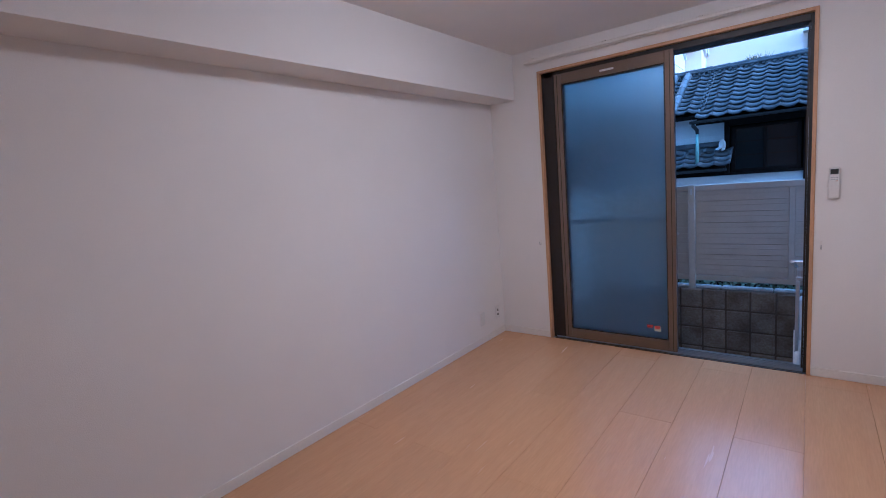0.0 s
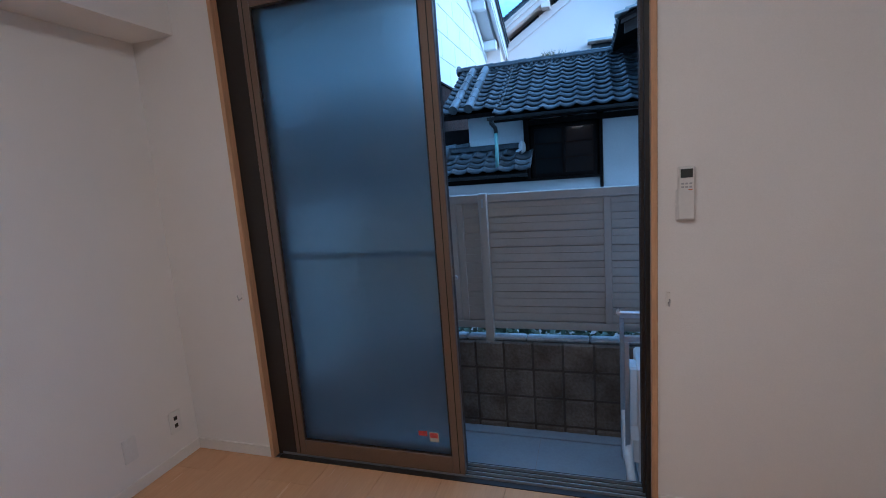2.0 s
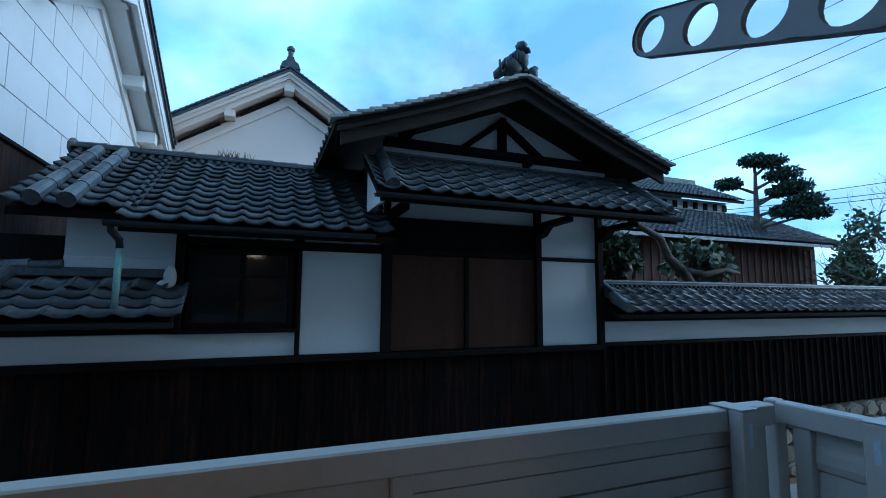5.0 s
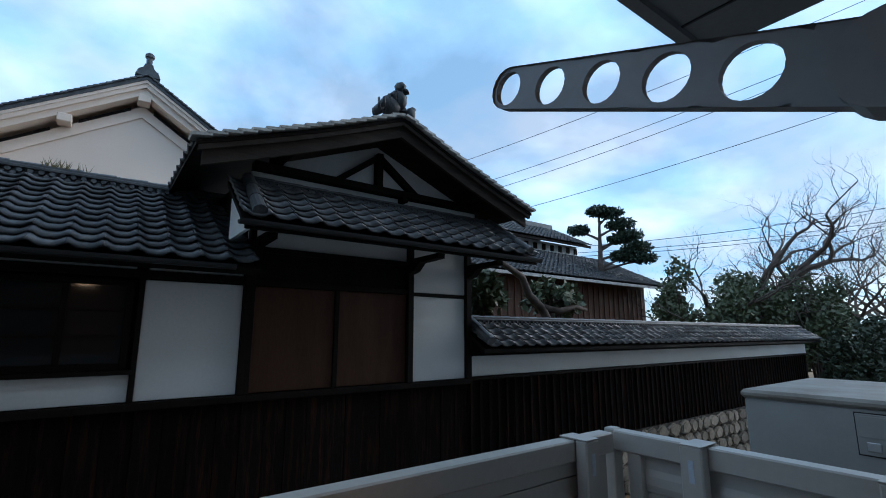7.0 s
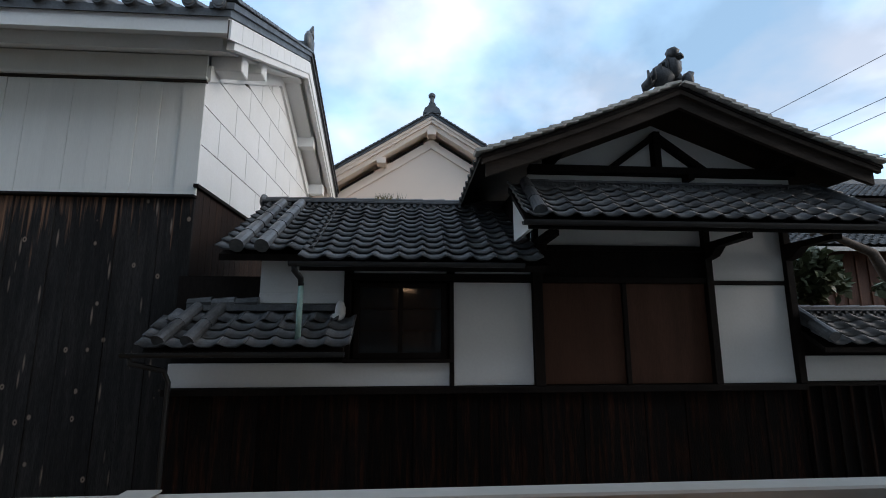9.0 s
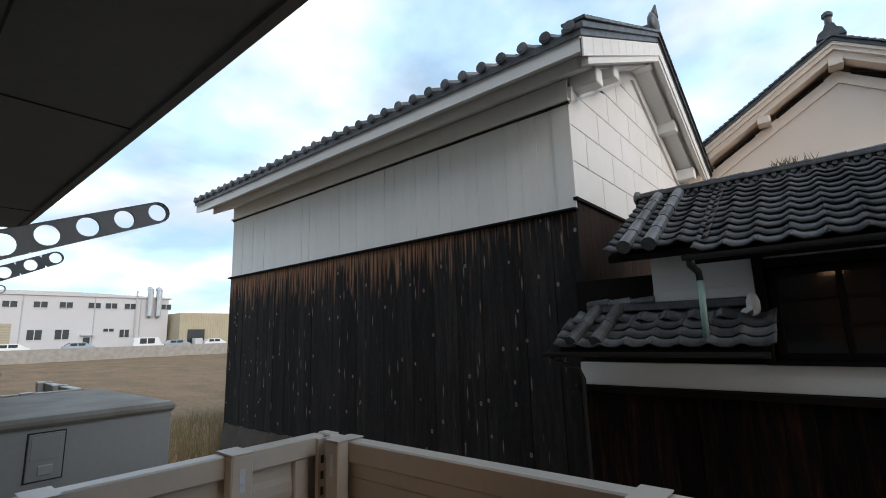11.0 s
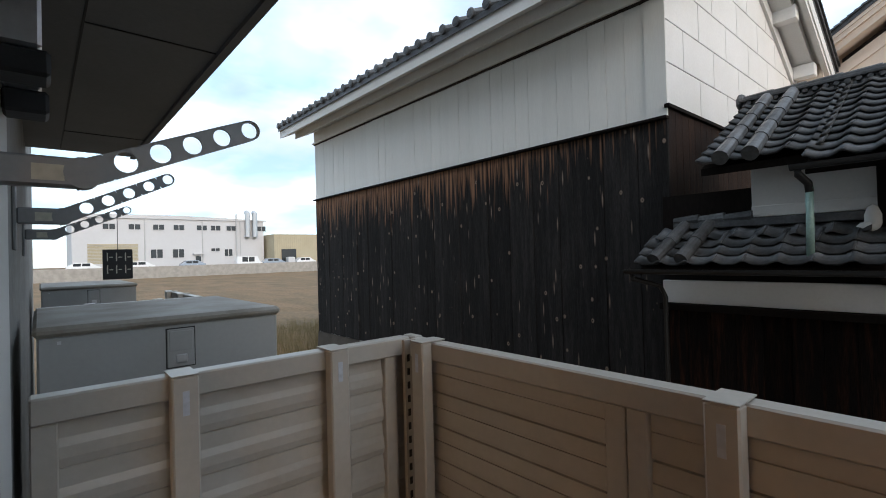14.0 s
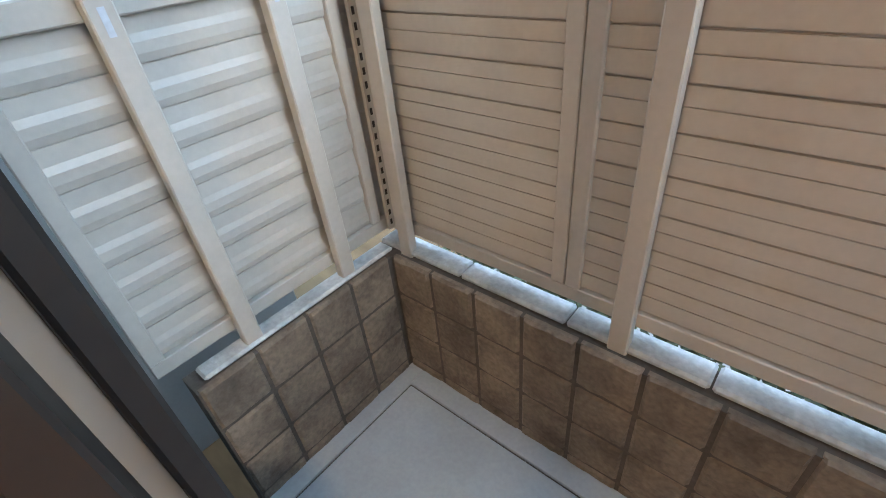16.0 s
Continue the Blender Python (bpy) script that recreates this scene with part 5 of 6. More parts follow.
part("gable_band", prism(bmesh.new(), [(KY, 4.02), (KR, KRZ - 0.45), (KB, 4.02), (KB, 4.2), (KR, KRZ - 0.25), (KY, 4.2)], "x", KX1 + 0.0005, KX1 + 0.04), PLASTER, kura)

# ---- the cream storehouse behind ----
QY, QA, QE = 13.8, 6.20, 4.62
k2 = thing("storehouse", (0, 15.8, -0.8), "cream plastered storehouse gable behind the old house", "storehouse")


def q_outline(lo, hi, w=2.5):
    f = (QA - QE) / 2.5
    return [(-w, QA - f * w + hi), (0, QA + hi), (w, QA - f * w + hi), (w, QA - f * w + lo), (0, QA + lo), (-w, QA - f * w + lo)]


part("wall", prism(bmesh.new(), [(-2.15, -0.8), (2.15, -0.8), (2.15, 4.45), (0, 5.82), (-2.15, 4.45)], "y", QY + 0.35, 19.0), CREAM, k2, "cream plaster wall")
q_roof = part("roof", prism(bmesh.new(), q_outline(-0.14, 0.0), "y", QY, 19.3), CREAM, k2, "plastered gable roof edge")
part("moulding", prism(bmesh.new(), q_outline(-0.26, -0.141, 2.42), "y", QY + 0.06, QY + 0.34), CREAM, q_roof)
part("gable_band", prism(bmesh.new(), q_outline(-0.62, -0.52, 2.15), "y", QY + 0.31, QY + 0.349), CREAM, k2)
for x in (-1.1, 0.0, 1.1):
    z = QA - 0.26 - (QA - QE) / 2.5 * abs(x)
    part("eave_bracket", B(x - 0.10, x + 0.10, QY + 0.05, QY + 0.348, z - 0.14, z - 0.003, bevel=0.01), CREAM, q_roof)
part("tile_edge", prism(bmesh.new(), q_outline(0.001, 0.07, 2.55), "y", QY - 0.05, 19.35), TILE, q_roof)
for side in (-1, 1):
    for k in range(30):
        q = (k + 0.5) / 30 * 2.52
        part("verge_tile", moved(B(-0.055, 0.055, QY - 0.09, QY + 0.12, 0.0, 0.026), Matrix.Translation((side * q, 0, QA + 0.072 - (QA - QE) / 2.5 * q)) @ pose(0, 0, 0, 0, side * 23, 0)), TILE, q_roof)
    # slots under the eave and a second moulding
    for u0, u1 in ((0.18, 0.92), (1.28, 2.0)):
        z0, z1 = (QA - 0.40 - (QA - QE) / 2.5 * u for u in (u0, u1))
        pts = [(side * u0, z0), (side * u1, z1), (side * u1, z1 + 0.06), (side * u0, z0 + 0.06)]
        part("vent_slot", prism(bmesh.new(), pts, "y", QY + 0.335, QY + 0.3495), DARK_WOOD, k2, "dark slot under the eave")
part("moulding", prism(bmesh.new(), q_outline(-0.06, -0.002, 2.5), "y", QY - 0.03, QY - 0.001), CREAM, q_roof)
b = bmesh.new()
prism(b, [(-0.20, QA + 0.06), (0.20, QA + 0.06), (0.16, QA + 0.17), (0.09, QA + 0.22), (0.06, QA + 0.30), (-0.06, QA + 0.30), (-0.09, QA + 0.22), (-0.16, QA + 0.17)], "y", QY - 0.06, QY + 0.1)
tube(b, [(0, QY, QA + 0.28), (0, QY, QA + 0.44)], [0.05, 0.055], 10)
ball(b, (0, QY, QA + 0.48), (0.085, 0.085, 0.075))
part("finial", b, TILE, q_roof, "dark clay finial")
part("vent_window", B(-0.10, 0.75, QY + 0.30, QY + 0.348, 3.7, 4.18), DARK_GLASS, k2)
part("awning", B(-0.18, 0.85, QY + 0.05, QY + 0.348, 4.19, 4.24), TILE_PALE, k2)
# wall between the storehouses
link = thing("boundary_wall", (-2.4, 13.6, -0.8), "white wall joining the two storehouses", "wall")
part("wall", B(-2.53, -2.16, 13.56, 14.1, -0.8, 4.75), CREAM, link)
part("cap", B(-2.6, -2.1, 13.5, 14.2, 4.76, 4.85, bevel=0.02), TILE, link)

# ---- garden wall along the lane ----
gw = thing("garden_wall", (9, 8.6, -0.8), "long garden wall with tiled coping, white band and dark boards", "wall")
gcore = part("core", B(3.315, 14.82, HY + 0.02, HY + 0.30, -0.8, 1.50), DARK_WOOD, gw)
part("plaster_band", B(3.315, 14.82, HY - 0.004, HY + 0.0195, 1.05, 1.285, bevel=0.003), PLASTER, gw, "white plaster band")
part("rail", B(3.315, 14.85, HY - 0.03, HY + 0.0195, 1.005, 1.045, bevel=0.004), DARK_WOOD, gw)
planks(gcore, 3.32, 14.82, HY + 0.0195, 0.07, 1.004, 0.145, BLACK_BOARD, seed=6, d=0.014)
batten_mesh = mesh_of("batten", B(-0.012, 0.012, HY - 0.025, HY - 0.003, 0.07, 1.004), BLACK_BOARD)
for k in range(79):
    under(new("batten", batten_mesh), gw).matrix_basis = pose(3.32 + 0.145 * k, 0, 0)
cap = part("coping", prism(bmesh.new(), [(8.16, 1.375), (8.60, 1.66), (9.04, 1.375), (9.04, 1.33), (8.60, 1.60), (8.16, 1.33)], "x", 3.30, 15.0), DARK_WOOD, gw)
tiles(cap, (3.32, 8.13, 1.38), (1, 0, 0), (0, 0.44, 0.285), 57, 4, expo=0.125)
ridge(cap, (3.30, 8.58, 1.63), (15.0, 8.58, 1.63), 0.16, 0.13)
roll(cap, (3.36, 8.54, 1.74), (3.36, 8.12, 1.47), 0.055, 2)
rs = random.Random(9)
x = 5.2
footing = part("footing", B(3.315, 14.9, HY - 0.02, HY + 0.25, -0.8, 0.06), MORTAR, gw)
for row in range(4):
    x = 5.4 + rs.random() * 0.2
    z0 = 0.06 - 0.22 * (row + 1)
    while x < 13:
        w, h = rs.uniform(0.18, 0.42), 0.21
        bm = bmesh.new()
        pts = []
        for k in range(7):
            a = 2 * math.pi * k / 7 + rs.uniform(-0.3, 0.3)
            pts.append((x + w / 2 + math.cos(a) * w * 0.53, z0 + h / 2 + math.sin(a) * h * rs.uniform(0.48, 0.6)))
        cx, cz = x + w / 2, z0 + h / 2
        prism(bm, pts, "y", HY - 0.055, HY - 0.021)
        prism(bm, [(cx + (u - cx) * 0.8, cz + (v - cz) * 0.8) for u, v in pts], "y", HY - 0.078, HY - 0.0551)
        part("stone", bm, STONE, footing)
        x += w

# ---- farther house behind the garden wall ----
fh = thing("neighbour_house", (13, 15, -0.8), "low house with weathered grey tile roofs behind the garden wall", "house")
part("wall", B(8.5, 17.0, 14.1, 20, -0.8, 3.4), RED_BOARD, fh, "reddish wooden wall")
batten_mesh = mesh_of("batten", B(0, 0.04, 14.07, 14.099, -0.8, 3.2), RED_BOARD)
for k in range(28):
    under(new("batten", batten_mesh), fh).matrix_basis = pose(8.6 + 0.3 * k, 0, 0)
lower = part("lower_roof", prism(bmesh.new(), [(13.4, 3.3), (16.4, 4.75), (16.4, 4.6), (13.4, 3.2)], "x", 7.6, 17.5), DARK_WOOD, fh, "grey pantile roof")
part("fascia", B(7.6, 17.5, 13.36, 13.399, 3.2, 3.29), TILE_PALE, lower, "pale eave edge")
tiles(lower, (7.6, 13.35, 3.32), (1, 0, 0), (0, 3.0, 1.45), 48, 18, pieces=False)
part("upper_wall", B(9.0, 16.0, 16.45, 20, 4.2, 5.2), PLASTER, fh)
for k in range(14):
    part("vent", B(9.3 + 0.5 * k, 9.5 + 0.5 * k, 16.42, 16.449, 4.85, 5.1), DARK_WOOD, fh)
upper = part("upper_roof", prism(bmesh.new(), [(16.0, 5.2), (18.2, 6.3), (20.4, 5.2), (20.4, 5.1), (18.2, 6.2), (16.0, 5.1)], "x", 8.4, 16.4), DARK_WOOD, fh, "grey pantile upper roof")
tiles(upper, (8.4, 15.95, 5.22), (1, 0, 0), (0, 2.2, 1.1), 39, 13, pieces=False)
part("ridge_course", B(8.4, 16.4, 18.05, 18.35, 6.2, 6.5), TILE, upper)


# ---- trees ----
def leaf_cloud(bm, c, r, n, size, rnd, flat=1.0):
    for _ in range(n):
        d = Vector((rnd.gauss(0, 1), rnd.gauss(0, 1), rnd.gauss(0, 1)))
        d = d.normalized() * (rnd.random() ** 0.4)
        p = Vector(c) + Vector((d.x * r[0], d.y * r[1], d.z * r[2]))
        a = Vector((rnd.uniform(-1, 1), rnd.uniform(-1, 1), rnd.uniform(-1, 1) * flat)).normalized()
        s = a.cross(Vector((rnd.uniform(-1, 1), rnd.uniform(-1, 1), rnd.uniform(-1, 1)))).normalized()
        L, W = size * rnd.uniform(0.7, 1.3), size * rnd.uniform(0.25, 0.4)
        bm.faces.new([bm.verts.new(q) for q in (p, p + a * L * 0.5 + s * W, p + a * L, p + a * L * 0.5 - s * W)])


def limb(bm, p, d, length, r, depth, rnd, spread=0.7, curl=0.5, tips=None, kids=3):
    pts, rad = [p], [r]
    steps = 4
    for k in range(steps):
        d = (d + Vector((rnd.uniform(-1, 1), rnd.uniform(-1, 1), rnd.uniform(-0.6, 0.9))) * curl * 0.5).normalized()
        p = p + d * length / steps
        pts.append(p), rad.append(r * (1 - 0.45 * (k + 1) / steps))
    tube(bm, pts, rad, 6 if r > 0.03 else 4, caps=False)
    if tips is not None:
        tips.append(p)
    if depth:
        for k in range(kids):
            at = pts[rnd.choice((2, 3, 4, 4))]
            nd = (d + Vector((rnd.uniform(-1, 1), rnd.uniform(-1, 1), rnd.uniform(-0.5, 0.9))) * spread * 1.3).normalized()
            limb(bm, at, nd, length * rnd.uniform(0.55, 0.8), rad[-1] * rnd.uniform(0.6, 0.85), depth - 1, rnd, spread, curl, tips, kids)


def bare_tree(at, height, seed, label, mat=BARK, depth=5, r=0.16, kids=3, curl=0.7):
    rnd = random.Random(seed)
    t = thing("bare_tree", at, label, "tree")
    bm = bmesh.new()
    limb(bm, Vector(at), Vector((0, 0, 1)), height * 0.42, r, 0, rnd, curl=0.2)
    trunk = part("trunk", bm, mat, t)
    bm = bmesh.new()
    for k in range(4):
        a = 2 * math.pi * k / 4 + rnd.random()
        limb(bm, Vector(at) + Vector((0, 0, height * (0.33 + 0.02 * k))), Vector((math.cos(a), math.sin(a), 0.9)).normalized(), height * 0.27, r * 0.55, depth - 1, rnd, 0.9, curl, None, kids)
    part("crown", bm, mat, t, "bare twisting branches")
    return t


bare_tree((18.4, 10.6, -0.8), 8.9, 3, "bare gnarled garden tree with twisting pollarded branches", depth=6, r=0.28, curl=1.15)
bare_tree((16.8, 11.0, -0.8), 6.6, 8, "bare gnarled garden tree with twisting pollarded branches", depth=5, r=0.17, curl=0.95)
for k, (x, y, h) in enumerate(((21.5, 8.8, 7.4), (23.5, 7.8, 7.2), (22.6, 9.6, 7.8), (25.0, 8.6, 8.0), (26.0, 6.8, 7.4), (25.5, 11.0, 7.8), (23.6, 10.4, 7.6), (27.0, 8.8, 8.4))):
    bare_tree((x, y, -0.8), h, 12 + k, "bare brown winter tree with fine twigs", TWIG, depth=6, r=0.12, kids=3, curl=0.6)
bare_tree((15.6, 12.2, -0.8), 5.2, 21, "small bare tree behind the garden wall", depth=5, r=0.10)


def shrub(at, r, n, size, seed, label, mat=LEAF, name="shrub"):
    rnd = random.Random(seed)
    t = thing(name, (at[0], at[1], -0.8), label, "shrub")
    bm = bmesh.new()
    for _ in range(5):
        a = rnd.uniform(0, 6.28)
        tip = (at[0] + math.cos(a) * r[0] * 0.6, at[1] + math.sin(a) * r[1] * 0.6, at[2] + r[2] * rnd.uniform(0.2, 0.8))
        tube(bm, [(at[0], at[1], -0.8), (at[0] + math.cos(a) * r[0] * 0.2, at[1], at[2] - r[2] * 0.3), tip], [0.05, 0.04, 0.012], 6)
    part("trunk", bm, BARK, t)
    bm = bmesh.new()
    for _ in range(14):
        d = Vector((rnd.gauss(0, 1), rnd.gauss(0, 1), rnd.gauss(0, 1))).normalized() * rnd.uniform(0.4, 0.95)
        c = Vector(at) + Vector((d.x * r[0], d.y * r[1], d.z * r[2]))
        leaf_cloud(bm, c, [q * 0.38 for q in r], n // 14, size, rnd)
    part("crown", bm, mat, t)


shrub((17.6, 10.5, 2.3), (2.3, 1.2, 1.5), 4200, 0.17, 31, "loose evergreen shrub with small grey-green leaves")
shrub((20.2, 9.6, 2.2), (2.0, 1.2, 1.5), 3600, 0.17, 32, "loose evergreen shrub with small grey-green leaves")
shrub((15.9, 12.0, 2.2), (1.7, 1.0, 1.5), 3600, 0.16, 39, "loose evergreen shrub with small grey-green leaves")
shrub((18.9, 9.4, 1.9), (2.2, 1.0, 1.5), 4200, 0.16, 40, "loose evergreen shrub with small grey-green leaves")
shrub((6.5, 9.8, 2.2), (0.8, 0.4, 0.30), 700, 0.15, 33, "leafy shrub trained above the garden wall")
shrub((4.35, 9.3, 2.15), (0.28, 0.25, 0.32), 800, 0.13, 34, "dark bushy shrub beside the old house")
shrub((18.6, 7.3, 0.55), (2.9, 1.4, 1.45), 16000, 0.14, 35, "dense dark green hedge beyond the garden wall", HEDGE, "hedge")
shrub((16.0, 7.7, 0.45), (1.2, 0.7, 1.3), 6000, 0.14, 37, "dense dark green hedge at the end of the garden wall", HEDGE, "hedge")
shrub((22.0, 11.0, 1.6), (4.0, 1.5, 1.8), 7000, 0.18, 38, "loose evergreen bushes behind the bare trees")
shrub((25.0, 7.4, 0.9), (4.5, 2.5, 1.6), 9000, 0.2, 36, "dark evergreen bushes in the distance", HEDGE)

vine = thing("trained_branch", (5.6, 9.5, -0.8), "gnarled trained branch above the garden wall", "tree")
bm = bmesh.new()
tube(bm, [(6.3, 9.6, -0.8), (6.2, 9.6, 1.6), (5.9, 9.6, 2.0), (5.6, 9.6, 2.2), (5.45, 9.6, 2.5), (5.1, 9.6, 2.65), (4.75, 9.6, 2.80), (4.65, 9.6, 2.72)], [0.09, 0.08, 0.075, 0.07, 0.06, 0.05, 0.04, 0.02], 8)
tube(bm, [(5.9, 9.6, 2.0), (6.4, 9.6, 1.95), (6.9, 9.65, 2.05), (7.3, 9.7, 2.0)], [0.07, 0.055, 0.045, 0.03], 8)
part("trunk", bm, BARK, vine, smooth=True)


def pine(at, height, pads, seed):
    rnd = random.Random(seed)
    t = thing("pine_tree", at, "cloud-pruned garden pine with flat dark green pads", "tree")
    x, y, z = at
    bm = bmesh.new()
    tube(bm, [(x, y, z), (x + 0.1, y, z + height * 0.4), (x - 0.05, y, z + height * 0.7), (x + 0.02, y, z + height)], [0.16, 0.13, 0.10, 0.03], 8)
    for dx, dy, dz, r in pads:
        tube(bm, [(x, y, z + dz - 0.35), (x + dx * 0.6, y + dy * 0.6, z + dz - 0.12), (x + dx, y + dy, z + dz - 0.05)], [0.06, 0.04, 0.02], 6)
    part("trunk", bm, BARK, t)
    bm = bmesh.new()
    for dx, dy, dz, r in pads:
        leaf_cloud(bm, (x + dx, y + dy, z + dz + 0.05), (r * 1.12, r * 1.12, r * 0.45), 1100, 0.11, rnd)
    part("crown", bm, NEEDLE, t)


# offsets run across the view of the lane, not toward it
ACR = Vector((0.62, -0.78, 0))
pine((14.6, 14.3, -0.8), 6.9, [(ACR.x * s, ACR.y * s, h, r) for s, h, r in ((0.0, 6.85, 0.42), (0.45, 6.75, 0.4), (-0.75, 6.15, 0.38), (0.75, 6.3, 0.5), (1.0, 5.85, 0.5), (0.7, 5.75, 0.4), (1.25, 5.4, 0.5), (0.85, 5.1, 0.5), (1.5, 5.0, 0.4))], 41)

# overhead cables
for i, (a, c) in enumerate((((11, 29, 9.3), (24, 5, 15.2)), ((12.5, 27.5, 8.4), (24, 5, 13.6)), ((13.2, 27.4, 8.1), (24.3, 5, 13.3)), ((13.0, 27.5, 6.7), (25, 2, 11.6)), ((19.5, 19.5, 6.0), (26, 0, 7.2)), ((19.5, 19.5, 5.5), (26, 0, 6.4)), ((19.5, 19.5, 5.7), (26, 0, 6.55)))):
    w = thing("power_line", a, "thin black overhead cable", "cable", "overhead cables")
    p, q = Vector(a), Vector(c)
    pts = [p.lerp(q, k / 16) - Vector((0, 0, 0.5 * math.sin(math.pi * k / 16))) for k in range(17)]
    part("cable", tube(bmesh.new(), pts, 0.014, 5), WIRE, w)

# ---- beyond the field: retaining wall, road, works and cars ----
setting("retaining_wall", prism(bmesh.new(), [(-84.0, -20), (-84.0, 140), (-84.6, 140), (-84.6, -20)], "z", -0.9, 1.0), CONCRETE, "long grey concrete retaining wall across the field", "wall")
setting("road", B(-110, -84.6, -20, 140, 0.2, 0.35), CONCRETE, "raised road and forecourt before the works", "road")
FX = -96.0
works = thing("factory_building", (FX - 8, 20, 0.35), "long pale two-storey works with rows of small windows", "building")
wwall = part("wall", B(FX - 18, FX, 8.0, 38.6, 0.35, 9.3), FACTORY, works, "pale grey metal cladding")
part("roof", prism(bmesh.new(), [(7.6, 9.301), (39.0, 9.301), (39.0, 9.5), (24.0, 10.0), (7.6, 9.9)], "x", FX - 18.3, FX + 0.3), FACTORY, works)


def fac_window(y, z, w, h):
    f = part("window", B(FX + 0.001, FX + 0.10, y, y + w, z, z + h), FACTORY, works)
    for k in range(2):
        part("pane", B(FX + 0.101, FX + 0.13, y + 0.08 + k * w / 2, y + w / 2 - 0.04 + k * w / 2, z + 0.1, z + h - 0.1), DARK_GLASS, f)


for y in (12.0, 15.6, 19.2, 22.4, 26.2, 28.6, 31.4, 37.2):
    fac_window(y, 7.3, 1.8, 1.1)
for y in (18.8, 22.2):
    fac_window(y, 2.3, 1.9, 1.7)
fac_window(28.6, 3.4, 1.6, 0.7)
fac_window(31.0, 2.4, 1.5, 1.5)
bm = bmesh.new()
for k in range(14):
    box(bm, FX + 0.001, FX + 0.12, 10.0, 17.0, 1.6 + 0.24 * k, 1.78 + 0.24 * k)
part("shutter_door", bm, TAN_SIDING, works, "wide ribbed roller door")
for y in (18.0, 27.2, 34.0):
    part("downpipe", tube(bmesh.new(), [(FX + 0.1, y, 0.4), (FX + 0.1, y, 9.2)], 0.08, 6), GREY_PLASTIC, works)
part("flue", tube(bmesh.new(), [(FX + 0.4, 33.2, 1.0), (FX + 0.4, 33.2, 10.6)], 0.13, 8), GREY_PLASTIC, works)
for y in (35.2, 36.6):
    part("duct", tube(bmesh.new(), [(FX + 0.1, y, 6.2), (FX + 0.8, y, 6.2), (FX + 0.8, y, 10.9), (FX + 0.3, y, 11.0)], 0.5, 10), SILVER, works, "silver ventilation duct")
part("door", B(FX + 0.001, FX + 0.1, 26.0, 26.9, 0.4, 2.6), DARK_GLASS, works)
part("canopy", B(FX + 0.001, FX + 0.8, 25.5, 27.4, 2.9, 3.1), FACTORY, works)
annex = thing("factory_annex", (FX - 8, 48, 0.35), "tan ribbed metal shed beside the works", "building")
part("wall", B(FX - 18, FX + 4, 39.2, 66, 0.35, 6.6), TAN_SIDING, annex)
bm = bmesh.new()
for k in range(60):
    box(bm, FX + 4.001, FX + 4.06, 39.4 + 0.44 * k, 39.46 + 0.44 * k, 0.4, 6.5)
part("ribs", bm, TAN_SIDING, annex)
part("doorway", B(FX + 4.062, FX + 4.2, 40.6, 43.6, 0.4, 3.6), DARK_GLASS, annex)
part("tank", B(FX + 4.6, FX + 6, 41.2, 42.6, 0.36, 2.0, bevel=0.1), FACTORY, annex)


def car(y, length, high, mat, label, van=False):
    x = -90.5
    c = thing("parked_car" if not van else "parked_van", (x, y, 0.35), label, "car", "cars parked by the works")
    L, z = length, 0.35
    side = [(y, z + 0.3), (y + L, z + 0.3), (y + L, z + 0.8), (y + L - 0.1 * L, z + 0.95)]
    if van:
        side += [(y + L - 0.2 * L, z + high), (y + 0.05, z + high), (y, z + 0.9)]
    else:
        side += [(y + L * 0.68, z + high), (y + L * 0.22, z + high), (y + L * 0.04, z + 0.95), (y, z + 0.85)]
    part("body", prism(bmesh.new(), side, "x", x - 0.85, x + 0.85), mat, c)
    for a, b2 in ((0.20, 0.42), (0.45, 0.68)):
        part("window", B(x + 0.851, x + 0.86, y + L * a, y + L * b2, z + 0.95, z + high - 0.12), DARK_GLASS, c)
    for yy in (y + L * 0.18, y + L * 0.80):
        bm = bmesh.new()
        bmesh.ops.create_cone(bm, cap_ends=True, segments=16, radius1=0.32, radius2=0.32, depth=1.8, matrix=Matrix.Translation((x, yy, z + 0.32)) @ pose(0, 0, 0, 0, 90, 0))
        part("wheel", bm, RUBBER, c)


car(14.2, 4.3, 1.5, CAR_WHITE, "white parked estate car by the works")
car(22.3, 3.9, 1.45, CAR_BLUE, "silver-blue parked hatchback by the works")
car(31.4, 4.6, 1.95, CAR_WHITE, "white parked van by the works", True)
car(36.2, 4.2, 1.45, CAR_BLUE, "silver-blue parked car by the works")
car(42.8, 4.0, 1.5, CAR_WHITE, "white parked hatchback by the works")
car(7.0, 4.3, 1.5, CAR_WHITE, "white parked car by the works")

# dry grass at the field's edge
rg = random.Random(77)
bm = bmesh.new()
for _ in range(9000):
    x, y = rg.uniform(-16, -10.3), rg.uniform(5.5, 13)
    h = rg.uniform(0.12, 0.42)
    a, d = rg.uniform(0, 6.28), rg.uniform(0, 0.15)
    dx, dy = 0.008 * math.cos(a), 0.008 * math.sin(a)
    bm.faces.new([bm.verts.new(p) for p in ((x - dx, y - dy, -0.9), (x + dx, y + dy, -0.9), (x + d * math.cos(a + 1), y + d * math.sin(a + 1), -0.8 + h))])
tagged(part("dry_grass", bm, DRY_GRASS), "tufts of dry grass at the edge of the field", "grass", kind="stuff")
bm = bmesh.new()
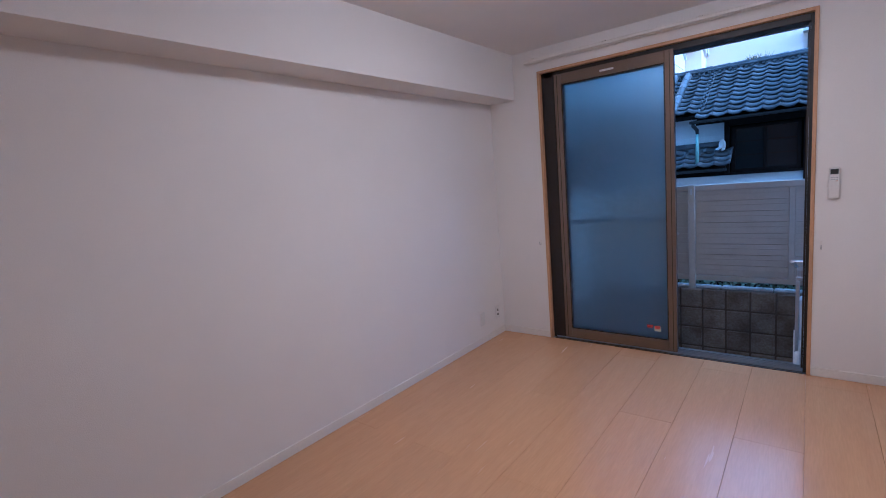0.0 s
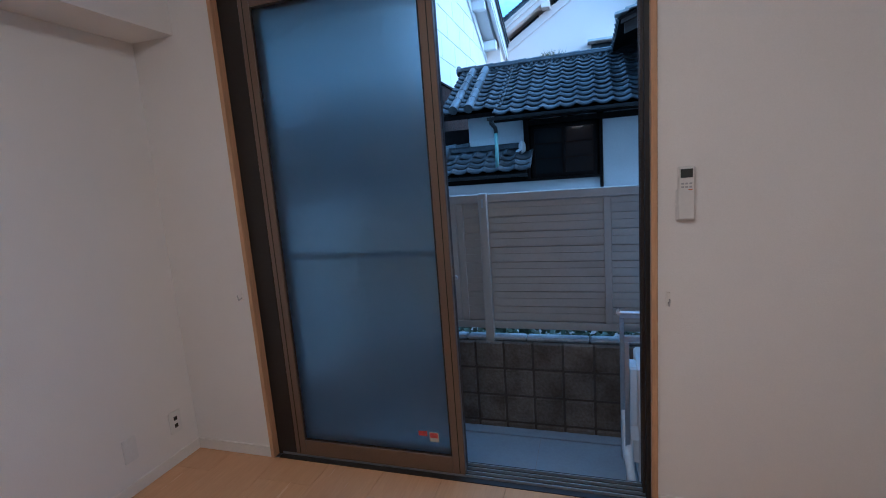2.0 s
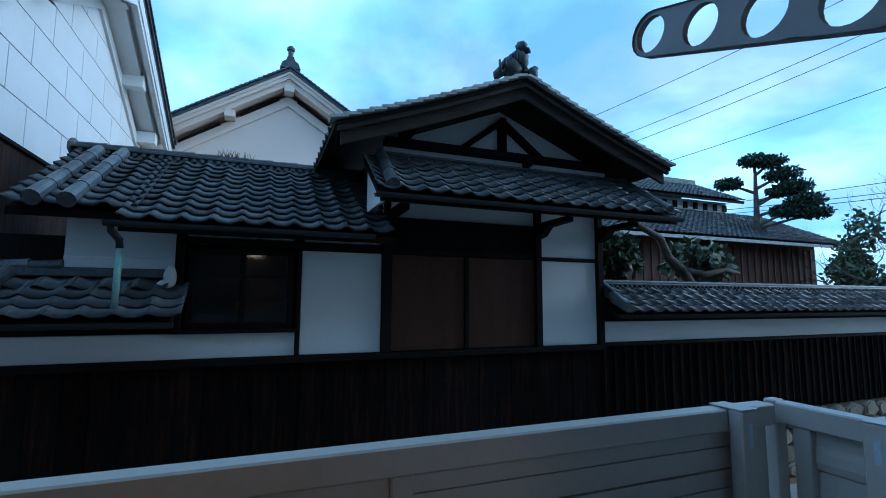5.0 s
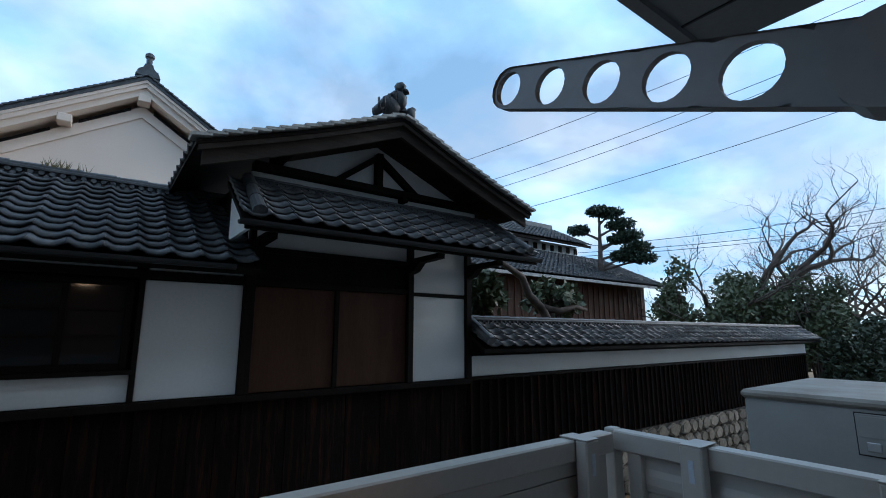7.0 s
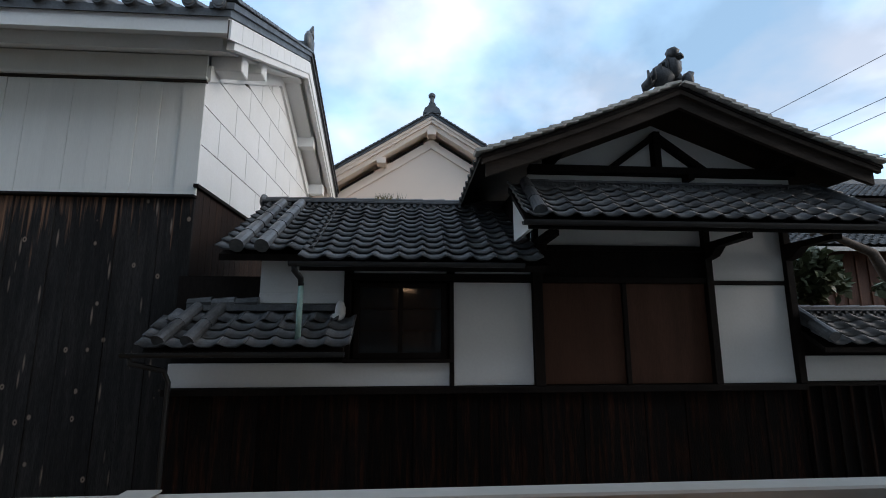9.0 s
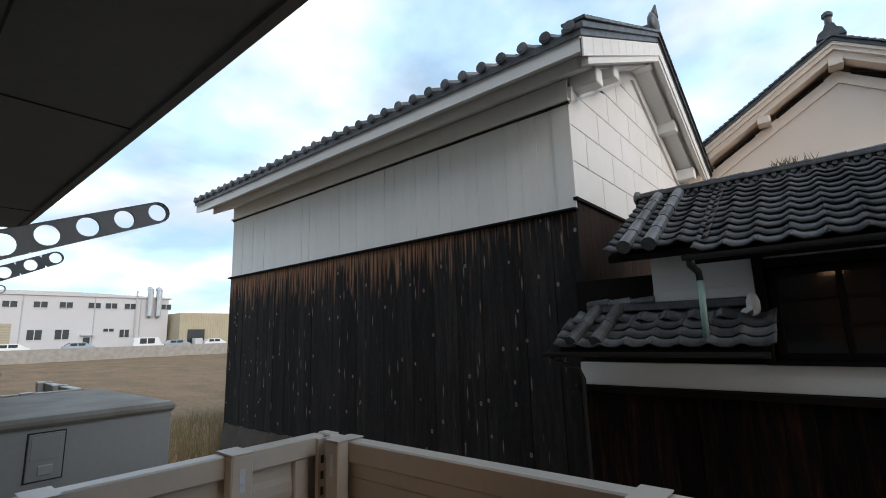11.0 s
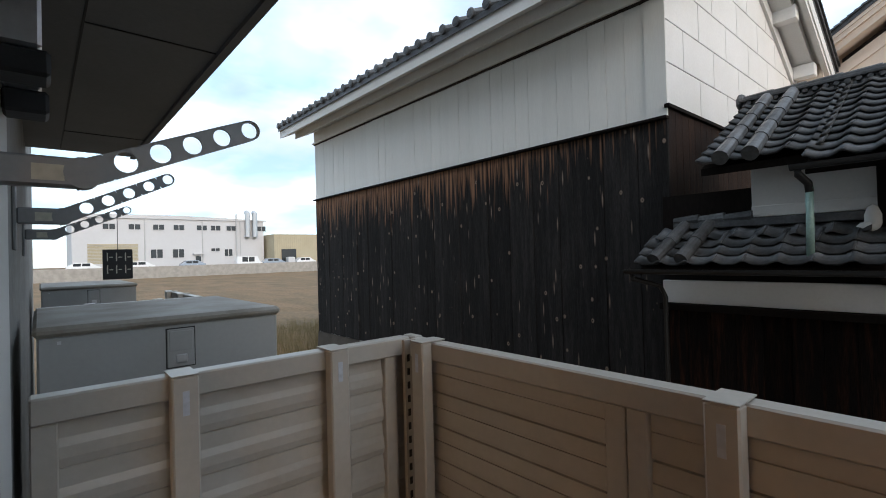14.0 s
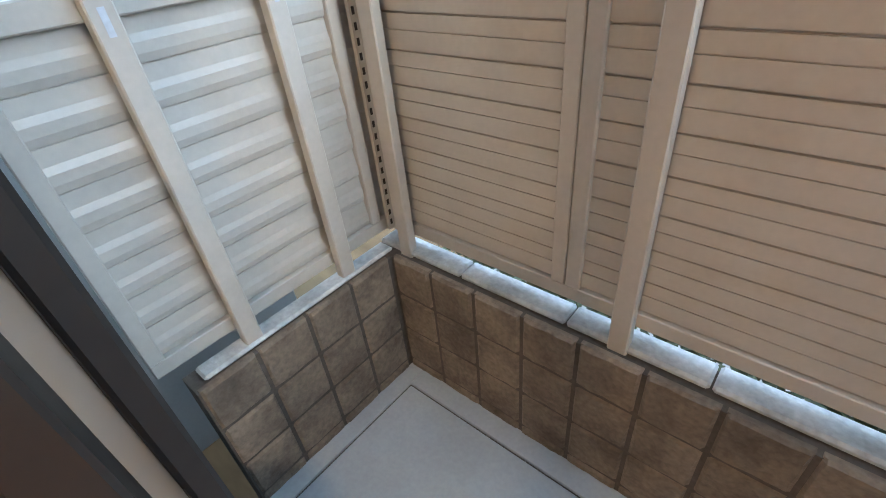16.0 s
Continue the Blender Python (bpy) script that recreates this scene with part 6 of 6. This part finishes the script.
for _ in range(6000):
    x, y = rg.uniform(-1.7, 0.9), rg.uniform(5.02, 5.4)
    h = rg.uniform(1.02, 1.26)
    p = Vector((x, y, -0.8 + h * rg.random() ** 0.5))
    a = Vector((rg.uniform(-1, 1), rg.uniform(-1, 1), rg.uniform(-0.2, 1))).normalized() * 0.06
    s = a.cross(Vector((rg.uniform(-1, 1), rg.uniform(-1, 1), 0.3))).normalized() * 0.018
    bm.faces.new([bm.verts.new(q) for q in (p, p + a * 0.5 + s, p + a, p + a * 0.5 - s)])
tagged(part("weeds", bm, LEAF), "green weeds growing behind the balcony wall", "weeds", kind="stuff")

# ---- pieces of floor and block wall ----
fb = bmesh.new()
BW, BL = 0.303, 1.818
board_mesh = mesh_of("floorboard", box(fb, 0.0006, BW - 0.0006, 0.0006, BL - 0.0006, -0.011, 0.0, 0.0008), FLOORBOARD)
x, col = -0.298 - 7 * BW, 0
while x < RIGHT:
    y = BACK - 0.9 * (col % 2) - 0.20
    while y < WALL_IN:
        y0, y1 = max(y, BACK), min(y + BL, WALL_IN - 0.002)
        x0, x1 = max(x, LEFT), min(x + BW, RIGHT)
        if x1 - x0 > 0.01 and y1 - y0 > 0.01:
            if y0 == y and y1 == y + BL and x0 == x and x1 == x + BW:
                piece("floorboard", board_mesh, pose(x, y, 0), sub)
            else:
                part("floorboard", box(bmesh.new(), x0 + 0.0006, x1 - 0.0006, y0 + 0.0006, y1 - 0.0006, -0.011, 0.0, 0.0008), FLOORBOARD, sub)
        y += BL
    x += BW
    col += 1

blocks = [split_block(s) for s in range(6)]
rb = random.Random(8)
for row in range(4):
    z = BTOP - 0.095 - 0.19 * row
    for k in range(14):
        x = BX0 + 0.088 + 0.19 * k
        if x < BX1:
            piece("block", rb.choice(blocks), pose(x, BY + 0.006, z), block_wall)
    for k in range(4):
        y = 4.167 + 0.19 * k
        piece("block", rb.choice(blocks), Matrix.Translation((BX0 - 0.006, y, z)) @ pose(0, 0, 0, 0, 0, 90), block_wall)
        piece("block", rb.choice(blocks), Matrix.Translation((BX1 + 0.006, y, z)) @ pose(0, 0, 0, 0, 0, -90), block_wall)
for k in range(7):
    x0 = BX0 - 0.11 + 0.40 * k
    part("coping", B(x0 + 0.003, min(x0 + 0.397, BX1 + 0.11), BY + 0.045, BY + 0.135, BTOP - 0.011, BTOP + 0.014, bevel=0.008), COPING, block_wall)
part("coping", B(BX0 - 0.10, BX0 - 0.03, 4.11, BY + 0.04, BTOP - 0.011, BTOP + 0.008, bevel=0.008), COPING, block_wall)
part("coping", B(BX1 + 0.03, BX1 + 0.10, 4.11, BY + 0.04, BTOP - 0.011, BTOP + 0.008, bevel=0.008), COPING, block_wall)
